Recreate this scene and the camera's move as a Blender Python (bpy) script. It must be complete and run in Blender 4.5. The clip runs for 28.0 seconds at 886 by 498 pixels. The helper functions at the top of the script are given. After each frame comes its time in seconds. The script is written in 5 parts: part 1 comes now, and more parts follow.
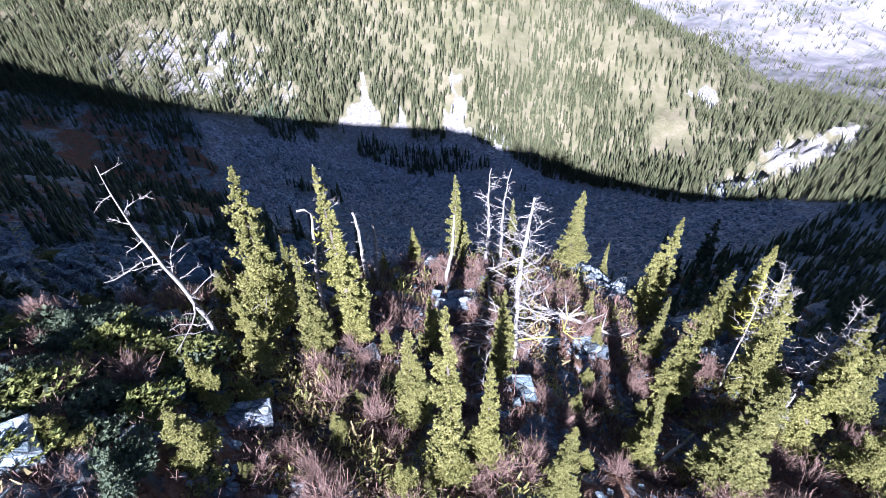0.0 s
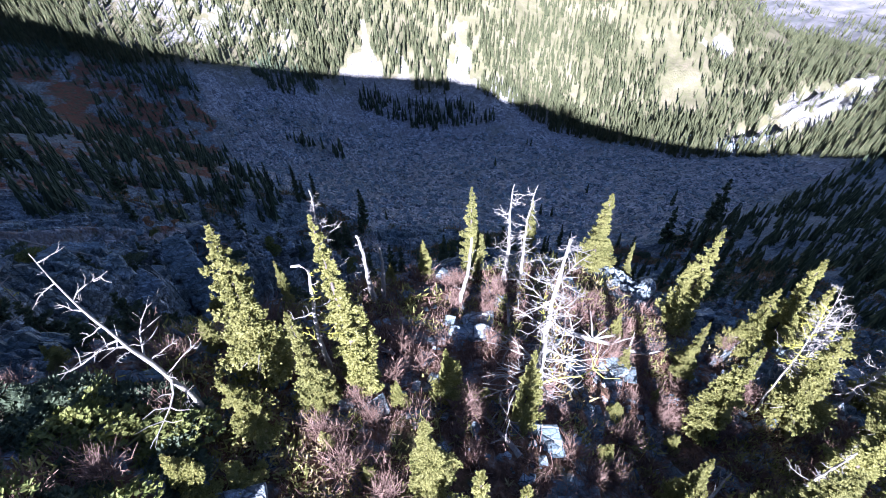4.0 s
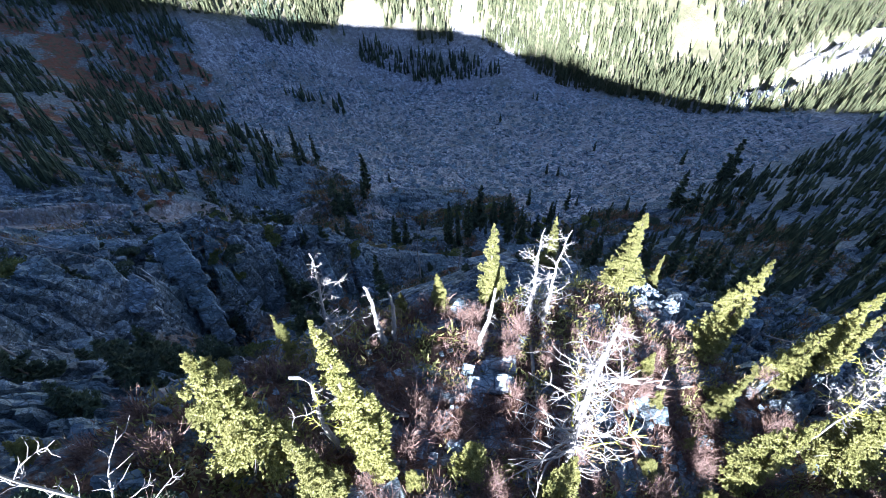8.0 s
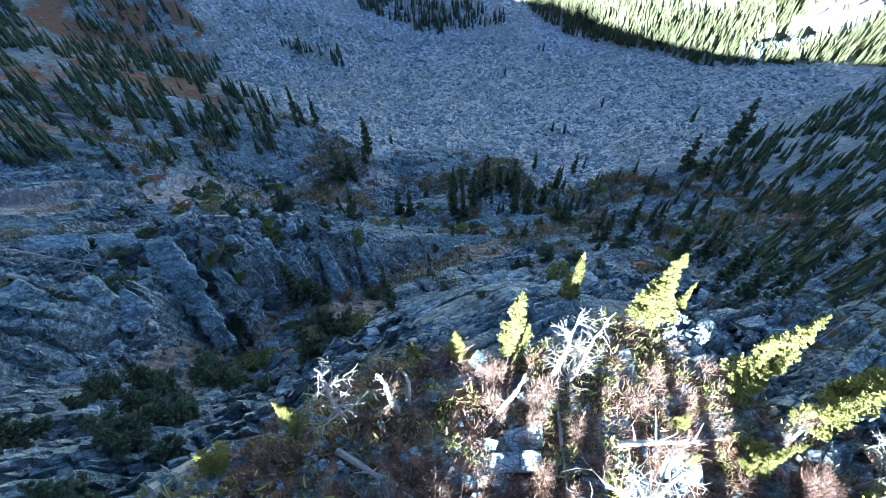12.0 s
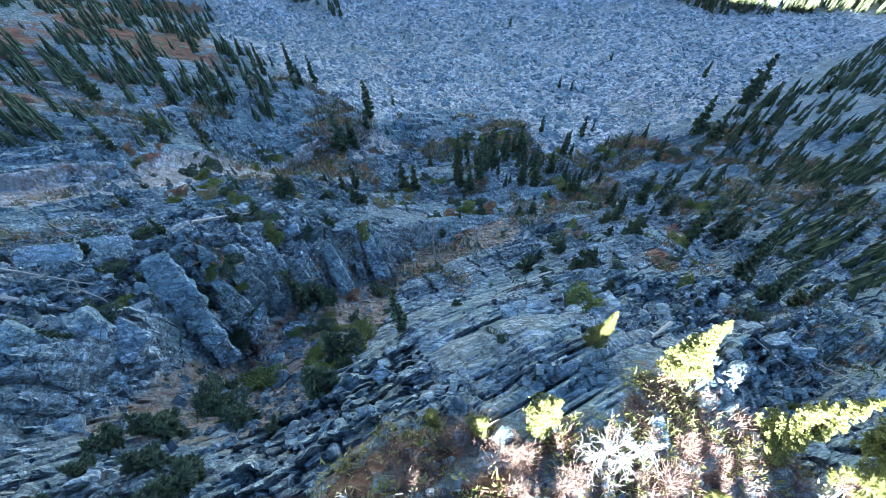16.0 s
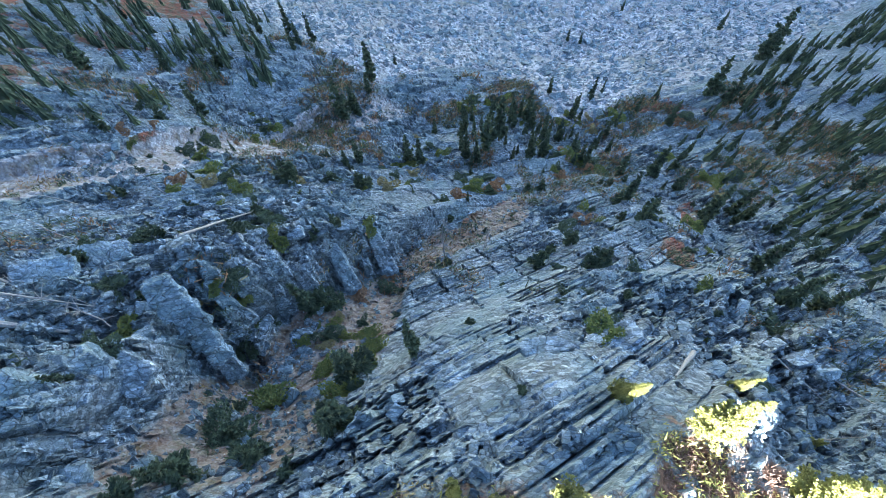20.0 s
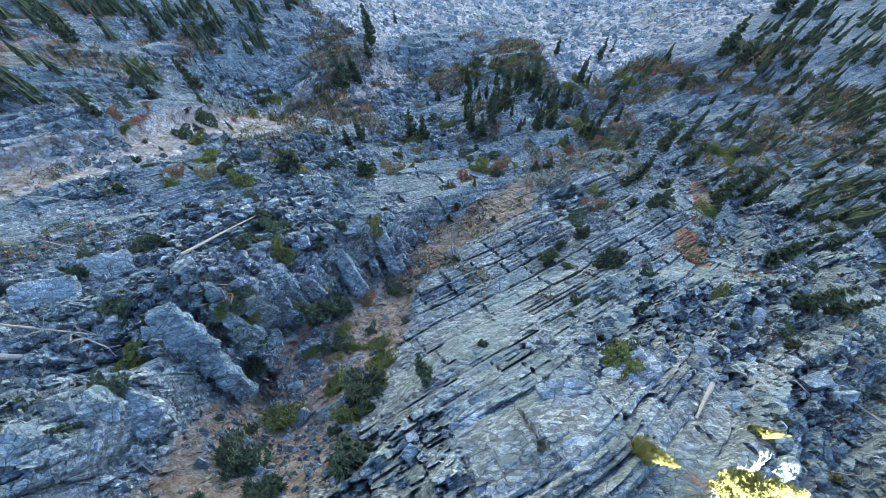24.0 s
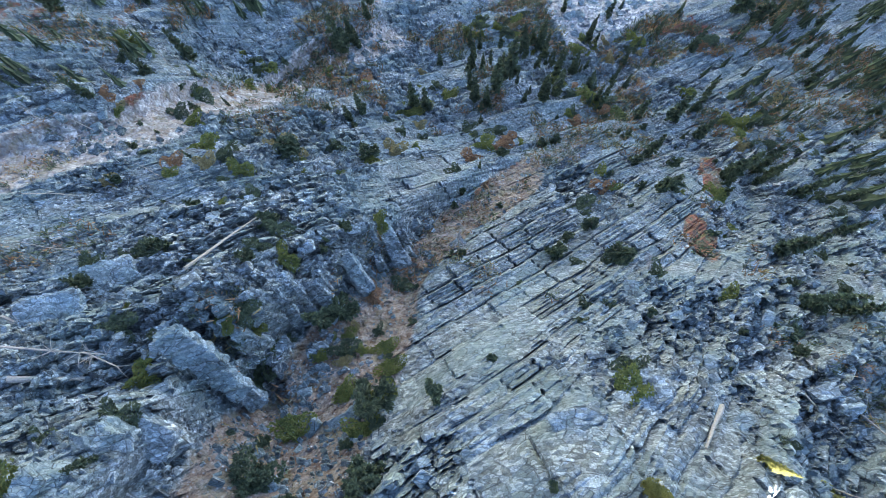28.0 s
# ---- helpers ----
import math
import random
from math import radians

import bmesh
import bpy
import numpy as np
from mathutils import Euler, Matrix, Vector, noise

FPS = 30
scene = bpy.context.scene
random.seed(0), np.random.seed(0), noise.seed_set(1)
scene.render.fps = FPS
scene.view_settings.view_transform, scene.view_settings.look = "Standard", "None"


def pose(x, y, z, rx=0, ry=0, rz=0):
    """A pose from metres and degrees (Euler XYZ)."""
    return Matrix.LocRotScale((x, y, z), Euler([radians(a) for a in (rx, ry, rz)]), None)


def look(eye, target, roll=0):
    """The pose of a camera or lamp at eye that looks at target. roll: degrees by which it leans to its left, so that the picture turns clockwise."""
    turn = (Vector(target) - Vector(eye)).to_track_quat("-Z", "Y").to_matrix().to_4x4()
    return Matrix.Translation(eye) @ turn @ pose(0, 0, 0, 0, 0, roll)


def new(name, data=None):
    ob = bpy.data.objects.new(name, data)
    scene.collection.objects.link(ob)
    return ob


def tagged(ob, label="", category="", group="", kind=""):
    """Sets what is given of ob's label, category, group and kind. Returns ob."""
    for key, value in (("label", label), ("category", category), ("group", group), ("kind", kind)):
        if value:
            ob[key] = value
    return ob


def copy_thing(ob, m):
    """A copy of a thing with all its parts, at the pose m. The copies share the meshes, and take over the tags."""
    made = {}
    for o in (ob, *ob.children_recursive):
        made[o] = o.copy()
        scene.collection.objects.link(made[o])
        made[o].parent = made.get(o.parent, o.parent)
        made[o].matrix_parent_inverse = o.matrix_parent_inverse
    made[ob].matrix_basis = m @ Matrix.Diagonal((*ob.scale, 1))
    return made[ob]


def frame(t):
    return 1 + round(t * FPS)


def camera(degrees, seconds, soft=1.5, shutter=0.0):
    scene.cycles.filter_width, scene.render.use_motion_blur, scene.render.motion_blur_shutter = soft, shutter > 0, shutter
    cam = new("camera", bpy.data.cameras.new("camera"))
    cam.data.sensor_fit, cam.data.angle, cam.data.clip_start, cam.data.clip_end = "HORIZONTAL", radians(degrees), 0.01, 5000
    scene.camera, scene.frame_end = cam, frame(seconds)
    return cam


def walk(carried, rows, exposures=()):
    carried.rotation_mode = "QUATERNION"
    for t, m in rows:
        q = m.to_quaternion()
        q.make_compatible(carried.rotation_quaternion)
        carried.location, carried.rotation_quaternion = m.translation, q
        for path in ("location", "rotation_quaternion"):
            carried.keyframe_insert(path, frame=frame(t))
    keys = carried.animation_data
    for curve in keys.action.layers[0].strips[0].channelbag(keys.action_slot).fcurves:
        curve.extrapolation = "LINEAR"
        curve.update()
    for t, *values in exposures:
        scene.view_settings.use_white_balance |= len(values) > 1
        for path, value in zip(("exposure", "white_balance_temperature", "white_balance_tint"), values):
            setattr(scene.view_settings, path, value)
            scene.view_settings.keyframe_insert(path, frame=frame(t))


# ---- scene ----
cam = camera(77.7, 28.0, soft=0.6)
METRES, EYE, TILT, LEAN, TURN = 40.0, 170.0, -44.0, 1.5, 0.0
ROWS = [
    (0.0, 0.0, 0.0, 0.0, 0.0, 0.0, -0.0),
    (0.5, -0.0017, 0.0107, 0.0111, 0.04, -0.67, 0.0),
    (1.0, -0.0034, 0.0213, 0.0222, 0.07, -1.29, 0.01),
    (1.5, -0.0053, 0.0327, 0.034, 0.13, -1.96, -0.03),
    (2.0, -0.0072, 0.0435, 0.0451, 0.16, -2.59, -0.04),
    (2.5, -0.0092, 0.0545, 0.0562, 0.2, -3.23, -0.06),
    (3.0, -0.0114, 0.0662, 0.0678, 0.23, -3.9, -0.07),
    (3.5, -0.0134, 0.0773, 0.079, 0.26, -4.53, -0.08),
    (5.5, -0.023, 0.1227, 0.1256, 0.36, -7.09, -0.11),
    (6.0, -0.0252, 0.1342, 0.1381, 0.39, -7.74, -0.08),
    (6.5, -0.0275, 0.1457, 0.1497, 0.4, -8.36, -0.09),
    (7.0, -0.0298, 0.1571, 0.1617, 0.42, -8.99, -0.08),
    (7.5, -0.032, 0.1693, 0.1742, 0.46, -9.63, -0.08),
    (8.0, -0.0345, 0.181, 0.1863, 0.5, -10.27, -0.12),
    (8.5, -0.0366, 0.1926, 0.1986, 0.53, -10.93, -0.11),
    (9.0, -0.0393, 0.2051, 0.2106, 0.53, -11.6, -0.14),
    (9.5, -0.0423, 0.2181, 0.2238, 0.53, -12.33, -0.17),
    (10.0, -0.0449, 0.2301, 0.2365, 0.55, -12.97, -0.16),
    (10.5, -0.048, 0.2423, 0.2492, 0.55, -13.63, -0.18),
    (11.0, -0.0506, 0.2555, 0.2628, 0.57, -14.31, -0.16),
    (11.5, -0.0531, 0.268, 0.2759, 0.58, -14.94, -0.17),
    (12.0, -0.0561, 0.2803, 0.2894, 0.59, -15.6, -0.16),
    (12.5, -0.0591, 0.2938, 0.3038, 0.61, -16.29, -0.18),
    (14.5, -0.0718, 0.3455, 0.3606, 0.61, -19.02, -0.11),
    (15.0, -0.0748, 0.3583, 0.3736, 0.63, -19.68, -0.11),
    (15.5, -0.0781, 0.3716, 0.3875, 0.63, -20.36, -0.08),
    (16.0, -0.0812, 0.384, 0.4008, 0.65, -21.02, -0.08),
    (16.5, -0.0843, 0.3965, 0.4142, 0.66, -21.7, -0.06),
    (17.0, -0.0873, 0.4094, 0.4275, 0.68, -22.39, -0.07),
    (17.5, -0.0902, 0.4222, 0.4407, 0.72, -23.06, -0.09),
    (18.0, -0.0938, 0.4359, 0.4549, 0.72, -23.79, -0.08),
    (18.5, -0.0973, 0.4487, 0.4685, 0.71, -24.48, -0.07),
    (19.0, -0.1003, 0.4616, 0.4818, 0.71, -25.16, -0.02),
    (19.5, -0.1038, 0.4751, 0.496, 0.71, -25.88, -0.01),
    (20.0, -0.1069, 0.4881, 0.5094, 0.71, -26.56, -0.0),
    (20.5, -0.1101, 0.5011, 0.5229, 0.7, -27.23, 0.03),
    (21.0, -0.1134, 0.5149, 0.5372, 0.68, -27.95, 0.06),
    (21.5, -0.1164, 0.5277, 0.5505, 0.66, -28.59, 0.12),
    (23.5, -0.1271, 0.5792, 0.6048, 0.61, -31.33, 0.28),
    (24.0, -0.1297, 0.5923, 0.6184, 0.6, -32.03, 0.3),
    (24.5, -0.1323, 0.6044, 0.6311, 0.59, -32.7, 0.32),
    (25.0, -0.1347, 0.6163, 0.6437, 0.59, -33.4, 0.35),
    (25.5, -0.137, 0.6282, 0.6558, 0.57, -34.06, 0.37),
    (26.0, -0.1394, 0.6404, 0.6684, 0.54, -34.77, 0.4),
    (26.5, -0.1415, 0.6517, 0.6801, 0.52, -35.46, 0.42),
    (27.0, -0.1432, 0.6626, 0.6913, 0.51, -36.13, 0.44),
    (27.5, -0.1456, 0.6738, 0.7029, 0.48, -36.82, 0.45),
    (28.0, -0.1476, 0.6843, 0.7138, 0.46, -37.49, 0.47),
]
walk(cam, [(t, pose(0, 0, EYE, TILT, LEAN, TURN) @ pose(METRES * x, METRES * y, METRES * z, 90 + pitch, roll, yaw)) for t, x, y, z, yaw, pitch, roll in ROWS],
     exposures=[(0.0, 2.25, 5300, 25), (3.0, 2.50, 5300, 25), (6.0, 2.85, 5300, 21), (8.0, 3.15, 5300, 16), (9.5, 3.52, 5300, 11), (11.0, 3.92, 5250, 5), (12.0, 4.10, 5250, 2), (14.0, 4.48, 5250, 0), (17.0, 4.80, 5500, 2), (21.0, 5.02, 5950, 5), (28.0, 5.10, 6400, 9)])

# ---- sky and sun: low sun from behind, the valley in the ridge's shade ----
SUN_HEADING, SUN_HEIGHT = radians(10), radians(32.5)
world = bpy.data.worlds.new("sky")
scene.world = world
world.use_nodes = True
sky = world.node_tree.nodes.new("ShaderNodeTexSky")
sky.sky_type, sky.sun_disc = "NISHITA", False
sky.sun_elevation, sky.sun_rotation = SUN_HEIGHT, SUN_HEADING + math.pi
sky.altitude = 2000
back = world.node_tree.nodes["Background"]
world.node_tree.links.new(sky.outputs[0], back.inputs[0])
back.inputs[1].default_value = 0.027
sun = new("sun", bpy.data.lights.new("sun", "SUN"))
sun.data.energy, sun.data.angle, sun.data.color = 5.0, radians(0.55), (1.0, 0.95, 0.88)
sun.matrix_world = look((0, 0, 400), (math.sin(SUN_HEADING), math.cos(SUN_HEADING), 400 - math.tan(SUN_HEIGHT)))

# ---- the lie of the land: cross-sections of heights, west to east, from behind the camera to the far mountain ----
COLS = np.array([-1500, -420, -220, -110, -65, -40, -28, -20, -12, -5, 2, 10, 20, 32, 50, 90, 160, 300, 500, 1600], float)
SECTIONS = []


def section(y, *heights):
    SECTIONS.append((float(y), np.array(heights, float)))


section(-1500, 700, 520, 450, 420, 400, 390, 380, 375, 370, 365, 360, 355, 350, 345, 340, 330, 320, 320, 330, 500)
section(-300, 560, 300, 260, 230, 215, 205, 200, 198, 196, 194, 192, 188, 184, 180, 172, 160, 160, 170, 180, 330)
section(-60, 540, 275, 230, 203, 190, 183, 178, 174, 171, 166, 161, 157, 154, 151, 147, 140, 136, 145, 160, 300)
# out of view: western heights raised to shade the left flank and valley
section(0, 530, 262, 200, 183, 180, 174, 168, 162, 158.5, 154.8, 151.6, 148.2, 145.8, 142.6, 138, 130, 125, 138, 155, 290)
section(8, 529, 258, 198, 168, 159, 157, 156, 156.5, 155.2, 151.5, 149.2, 146, 143.6, 140.4, 135.5, 127, 119, 132, 150, 288)
section(16, 528, 254, 192, 161, 153.5, 151.5, 150, 152, 151.5, 148.2, 146.6, 141, 139.5, 137, 131, 121, 113, 126, 146, 285)
section(24, 526, 250, 186, 154.5, 148, 145, 141, 139, 141.5, 145, 145, 140.3, 136, 131.5, 125.5, 114.5, 107, 120, 140, 280)
section(30, 525, 247, 181, 149, 143.5, 141, 134.5, 127, 131.5, 137, 141.5, 138, 130, 127, 120, 109.5, 102, 114, 135, 275)
section(36, 523, 244, 175.5, 143, 138.5, 133.5, 128, 121, 122.5, 128, 130.5, 130, 124, 123, 115, 104.5, 98, 108, 130, 270)
section(42, 521, 240, 170, 137, 131.5, 126.5, 126.5, 118, 114.5, 117, 118, 119.5, 118, 114.5, 107, 98, 93.5, 102, 125, 264)
section(50, 518, 235, 164, 129, 120, 117, 118.5, 115, 106, 106, 107, 109, 108, 103, 98, 92, 88, 95, 118, 256)
section(62, 514, 226, 155, 119, 107, 104.5, 102.5, 100.5, 95.5, 93.5, 93, 92, 93, 89.5, 86.5, 84, 80.5, 85, 108, 244)
section(80, 507, 210, 142, 108.5, 97, 81, 79.5, 77, 74, 73, 74, 72.5, 70.5, 68.5, 68.5, 71, 68, 68, 92, 226)
section(90, 503, 202, 134.5, 102, 86, 68, 68.5, 67, 64.5, 65, 66.5, 64, 61.5, 59, 59, 61.5, 60.5, 59, 82, 215)
section(100, 500, 194, 125, 93, 78, 64.5, 60.5, 57, 54.5, 55, 55.5, 54.5, 52, 50, 50.5, 51.5, 52, 50, 72, 205)
section(125, 490, 175, 105.5, 74.5, 60.5, 51, 45.5, 41.5, 40, 38.5, 38, 36.5, 35.5, 33, 32.5, 34.5, 35.5, 30, 48, 180)
section(170, 470, 140, 70, 38, 24, 15, 13.5, 11, 9, 7.5, 5.5, 3, 0.5, -2, -4, 0, 0, -4, 15, 140)
section(220, 450, 110, 42, -3, -14, -19, -22, -22, -22, -22, -22, -22, -22, -22, -22, -25, -27, -26, -20, 90)
section(270, 435, 80, 24, -6, -26, -34, -37, -37, -37, -37, -37, -37, -37, -37, -40, -42, -42, -42, -48, 40)
section(300, 430, 70, 18, -4, -22, -29, -33, -33, -33, -33, -33, -33, -33, -33, -40, -46, -46, -46, -60, 10)
section(350, 430, 80, 30, 14, 4, 0, -6, -6, -6, -6, -6, -6, -6, -6, -12, -20, -32, -50, -75, -30)
section(420, 450, 110, 70, 56, 48, 45, 40, 40, 40, 40, 40, 40, 40, 40, 34, 22, -2, -68, -105, -100)
section(600, 560, 260, 200, 170, 160, 155, 150, 148, 146, 145, 144, 142, 140, 138, 130, 85, -70, -155, -165, -150)
section(900, 800, 500, 420, 360, 330, 310, 300, 295, 290, 285, 280, 270, 260, 250, 230, 130, -130, -230, -240, -180)
section(1300, 1000, 760, 700, 640, 600, 570, 560, 550, 545, 540, 535, 525, 515, 500, 470, 300, 0, -150, -170, -60)
section(2000, 1300, 1000, 930, 860, 820, 790, 780, 770, 765, 760, 755, 745, 735, 720, 690, 560, 380, 320, 330, 420)
section(3200, 1500, 1200, 1150, 1100, 1080, 1060, 1050, 1040, 1035, 1030, 1025, 1020, 1010, 1000, 980, 950, 920, 900, 900, 950)
ROWS_Y = np.array([s[0] for s in SECTIONS])
HEIGHTS = np.array([s[1] for s in SECTIONS])


def glide(knots, values, q):
    """Monotone cubic along axis 0 of values. q has one entry per column of values, or values is one column."""
    h = np.diff(knots)
    v = values if values.ndim == 2 else values[:, None]
    d = np.diff(v, axis=0) / h[:, None]
    m = np.zeros_like(v)
    same = d[:-1] * d[1:] > 0
    w1, w2 = (2 * h[1:] + h[:-1])[:, None], (h[1:] + 2 * h[:-1])[:, None]
    with np.errstate(divide="ignore", invalid="ignore"):
        m[1:-1] = np.where(same, (w1 + w2) / (w1 / d[:-1] + w2 / d[1:]), 0)
    m[0], m[-1] = d[0], d[-1]
    i = np.clip(np.searchsorted(knots, q) - 1, 0, len(h) - 1)
    c = np.arange(v.shape[1]) if values.ndim == 2 else np.zeros(len(q), int)
    t = np.clip((q - knots[i]) / h[i], 0, 1)
    return ((1 + 2 * t) * (1 - t) ** 2 * v[i, c] + t * (1 - t) ** 2 * h[i] * m[i, c]
            + t * t * (3 - 2 * t) * v[i + 1, c] + t * t * (t - 1) * h[i] * m[i + 1, c])


def base_height(x, y):
    x, y = np.ravel(np.asarray(x, float)), np.ravel(np.asarray(y, float))
    across = np.array([glide(COLS, row, np.clip(x, COLS[0], COLS[-1])) for row in HEIGHTS])
    return glide(ROWS_Y, across, np.clip(y, ROWS_Y[0], ROWS_Y[-1]))


def smooth(a, b, v):
    t = np.clip((v - a) / (b - a), 0, 1)
    return t * t * (3 - 2 * t)


def lattice(ix, iy, k):
    """A repeatable random number in 0..1 for every cell of a grid."""
    n = (ix.astype(np.int64) * 374761393 + iy.astype(np.int64) * 668265263 + k * 974634777) & 0xFFFFFFFF
    n = ((n ^ (n >> 13)) * 1274126177) & 0xFFFFFFFF
    return ((n ^ (n >> 16)) & 0xFFFFFF) / float(0xFFFFFF)


def waves(x, y, size, k):
    """Smooth value noise, -1..1."""
    x, y = x / size, y / size
    ix, iy = np.floor(x), np.floor(y)
    fx, fy = x - ix, y - iy
    fx, fy = fx * fx * (3 - 2 * fx), fy * fy * (3 - 2 * fy)
    a, b = lattice(ix, iy, k), lattice(ix + 1, iy, k)
    c, d = lattice(ix, iy + 1, k), lattice(ix + 1, iy + 1, k)
    return 2 * ((a * (1 - fx) + b * fx) * (1 - fy) + (c * (1 - fx) + d * fx) * fy) - 1


def blocks(x, y, lx, ly, k, tilt=0.5):
    """Split rock: every cell is a tilted facet of its own height. Returns the height, -1..1, and the gap to the next cell, 0..1."""
    x, y = x / lx, y / ly
    ix, iy = np.floor(x), np.floor(y)
    best, second, height = np.full(x.shape, 9.0), np.full(x.shape, 9.0), np.zeros(x.shape)
    for dx in (-1, 0, 1):
        for dy in (-1, 0, 1):
            cx, cy = ix + dx, iy + dy
            px, py = cx + 0.15 + 0.7 * lattice(cx, cy, k), cy + 0.15 + 0.7 * lattice(cx, cy, k + 1)
            ex, ey = x - px, y - py
            far = np.maximum(np.abs(ex), np.abs(ey)) * 0.7 + 0.3 * np.hypot(ex, ey)
            own = 2 * lattice(cx, cy, k + 2) - 1 + tilt * (ex * (2 * lattice(cx, cy, k + 3) - 1) + ey * (2 * lattice(cx, cy, k + 4) - 1)) * 2
            near = far < best
            second = np.where(near, best, np.minimum(second, far))
            height, best = np.where(near, own, height), np.where(near, far, best)
    return height, second - best


def beds(u, v, long, wide, k):
    """Bedded rock: long straight ledges side by side, each split by cross joints. Returns height, -1..1, tone, and the gap to the next piece in metres."""
    q = v / wide + 0.75 * waves(v, v * 0, wide * 2.3, k + 7)
    i = np.floor(q)
    f = q - i
    l = long * (0.35 + 1.8 * lattice(i, i * 0, k) ** 2)
    p = (u + 0.25 * wide * f) / l + 9 * lattice(i, i * 0 + 1, k)
    j = np.floor(p)
    g = p - j
    own = 2 * lattice(i, j, k + 2) - 1
    lean = (f - 0.5) * (0.3 + 1.5 * lattice(i, j, k + 3)) + (g - 0.5) * 0.5 * (2 * lattice(i, j, k + 4) - 1)
    return 0.6 * own + lean, own, np.minimum(np.minimum(f, 1 - f) * wide, np.minimum(g, 1 - g) * l + 0.03)


# the foot of the gully, the strike of the strata, and where soil, scree and forest lie
STRIKE = (math.cos(radians(31)), math.sin(radians(31)))
GULLY = [(-26, 14), (-21.9, 26), (-19.5, 31.4), (-17.8, 35.3), (-17.2, 38.8), (-15.6, 42.2), (-12.4, 47.2), (-7.3, 53), (-1, 59.1), (8.2, 68.7), (21, 82)]
RAMP = [(-80, 48), (-60.6, 58.9), (-57.4, 62), (-50.9, 65.7), (-47.6, 72.2), (-42.3, 82.2), (-35, 93), (-26.8, 103), (-19, 113.6)]


def beside(x, y, line):
    """Signed distance to a line of points (plus: to the left of its way) and the share of its length."""
    best, side, along = np.full(x.shape, 1e9), np.zeros(x.shape), np.zeros(x.shape)
    for i, ((ax, ay), (bx, by)) in enumerate(zip(line, line[1:])):
        ux, uy = bx - ax, by - ay
        t = np.clip(((x - ax) * ux + (y - ay) * uy) / (ux * ux + uy * uy), 0, 1)
        d = np.hypot(x - ax - t * ux, y - ay - t * uy)
        s = np.sign(ux * (y - ay) - uy * (x - ax))
        near = d < best
        best, side, along = np.where(near, d, best), np.where(near, s * d, side), np.where(near, (i + t) / (len(line) - 1), along)
    return side, along


def ellipse(x, y, cx, cy, rx, ry, turn=0.0):
    c, s = math.cos(radians(turn)), math.sin(radians(turn))
    dx, dy = (x - cx) * c + (y - cy) * s, -(x - cx) * s + (y - cy) * c
    return smooth(1.25, 0.7, np.hypot(dx / rx, dy / ry))


def chute(x, y, cx, low, top, wide):
    """A fan of scree, narrow above and wide below."""
    share = np.clip((top - y) / (top - low), 0, 1.2)
    return smooth(1.1, 0.8, np.abs(x - cx) / (0.5 + wide * share ** 1.3)) * smooth(top, top - 8, y) * smooth(low - 14, low - 4, y)


def bald_at(x, y):
    """Bare scree chutes and bluffs of the far side."""
    rag = 5 * waves(x, y, 9, 28) + 3 * waves(x, y, 4, 29)
    chutes = chute(x + rag, y, -58, 310, 354, 17) + chute(x + rag, y, -33, 310, 338, 12) + chute(x + rag, y, 3, 312, 358, 12) + 0.5 * chute(x + rag, y, -105, 300, 350, 16)
    return np.clip(chutes + 0.55 * ellipse(x, y, -170, 330, 55, 45) + 0.8 * ellipse(x, y + rag, 228, 305, 105, 13, 31) + ellipse(x + rag, y - rag, 185, 364, 11, 8), 0, 1)


def shatter(x, y):
    """Where the slabs have gone to pieces: above about 0.2."""
    return waves(x, y, 10, 14) + 0.4 * waves(x, y, 3.5, 15) + 0.25 * smooth(12, 30, np.abs(x - 2)) - 0.3 * ellipse(x, y, -2, 36, 13, 6, 20) + 0.75 * ellipse(x, y, 3, 36.5, 5, 2.6, 35)


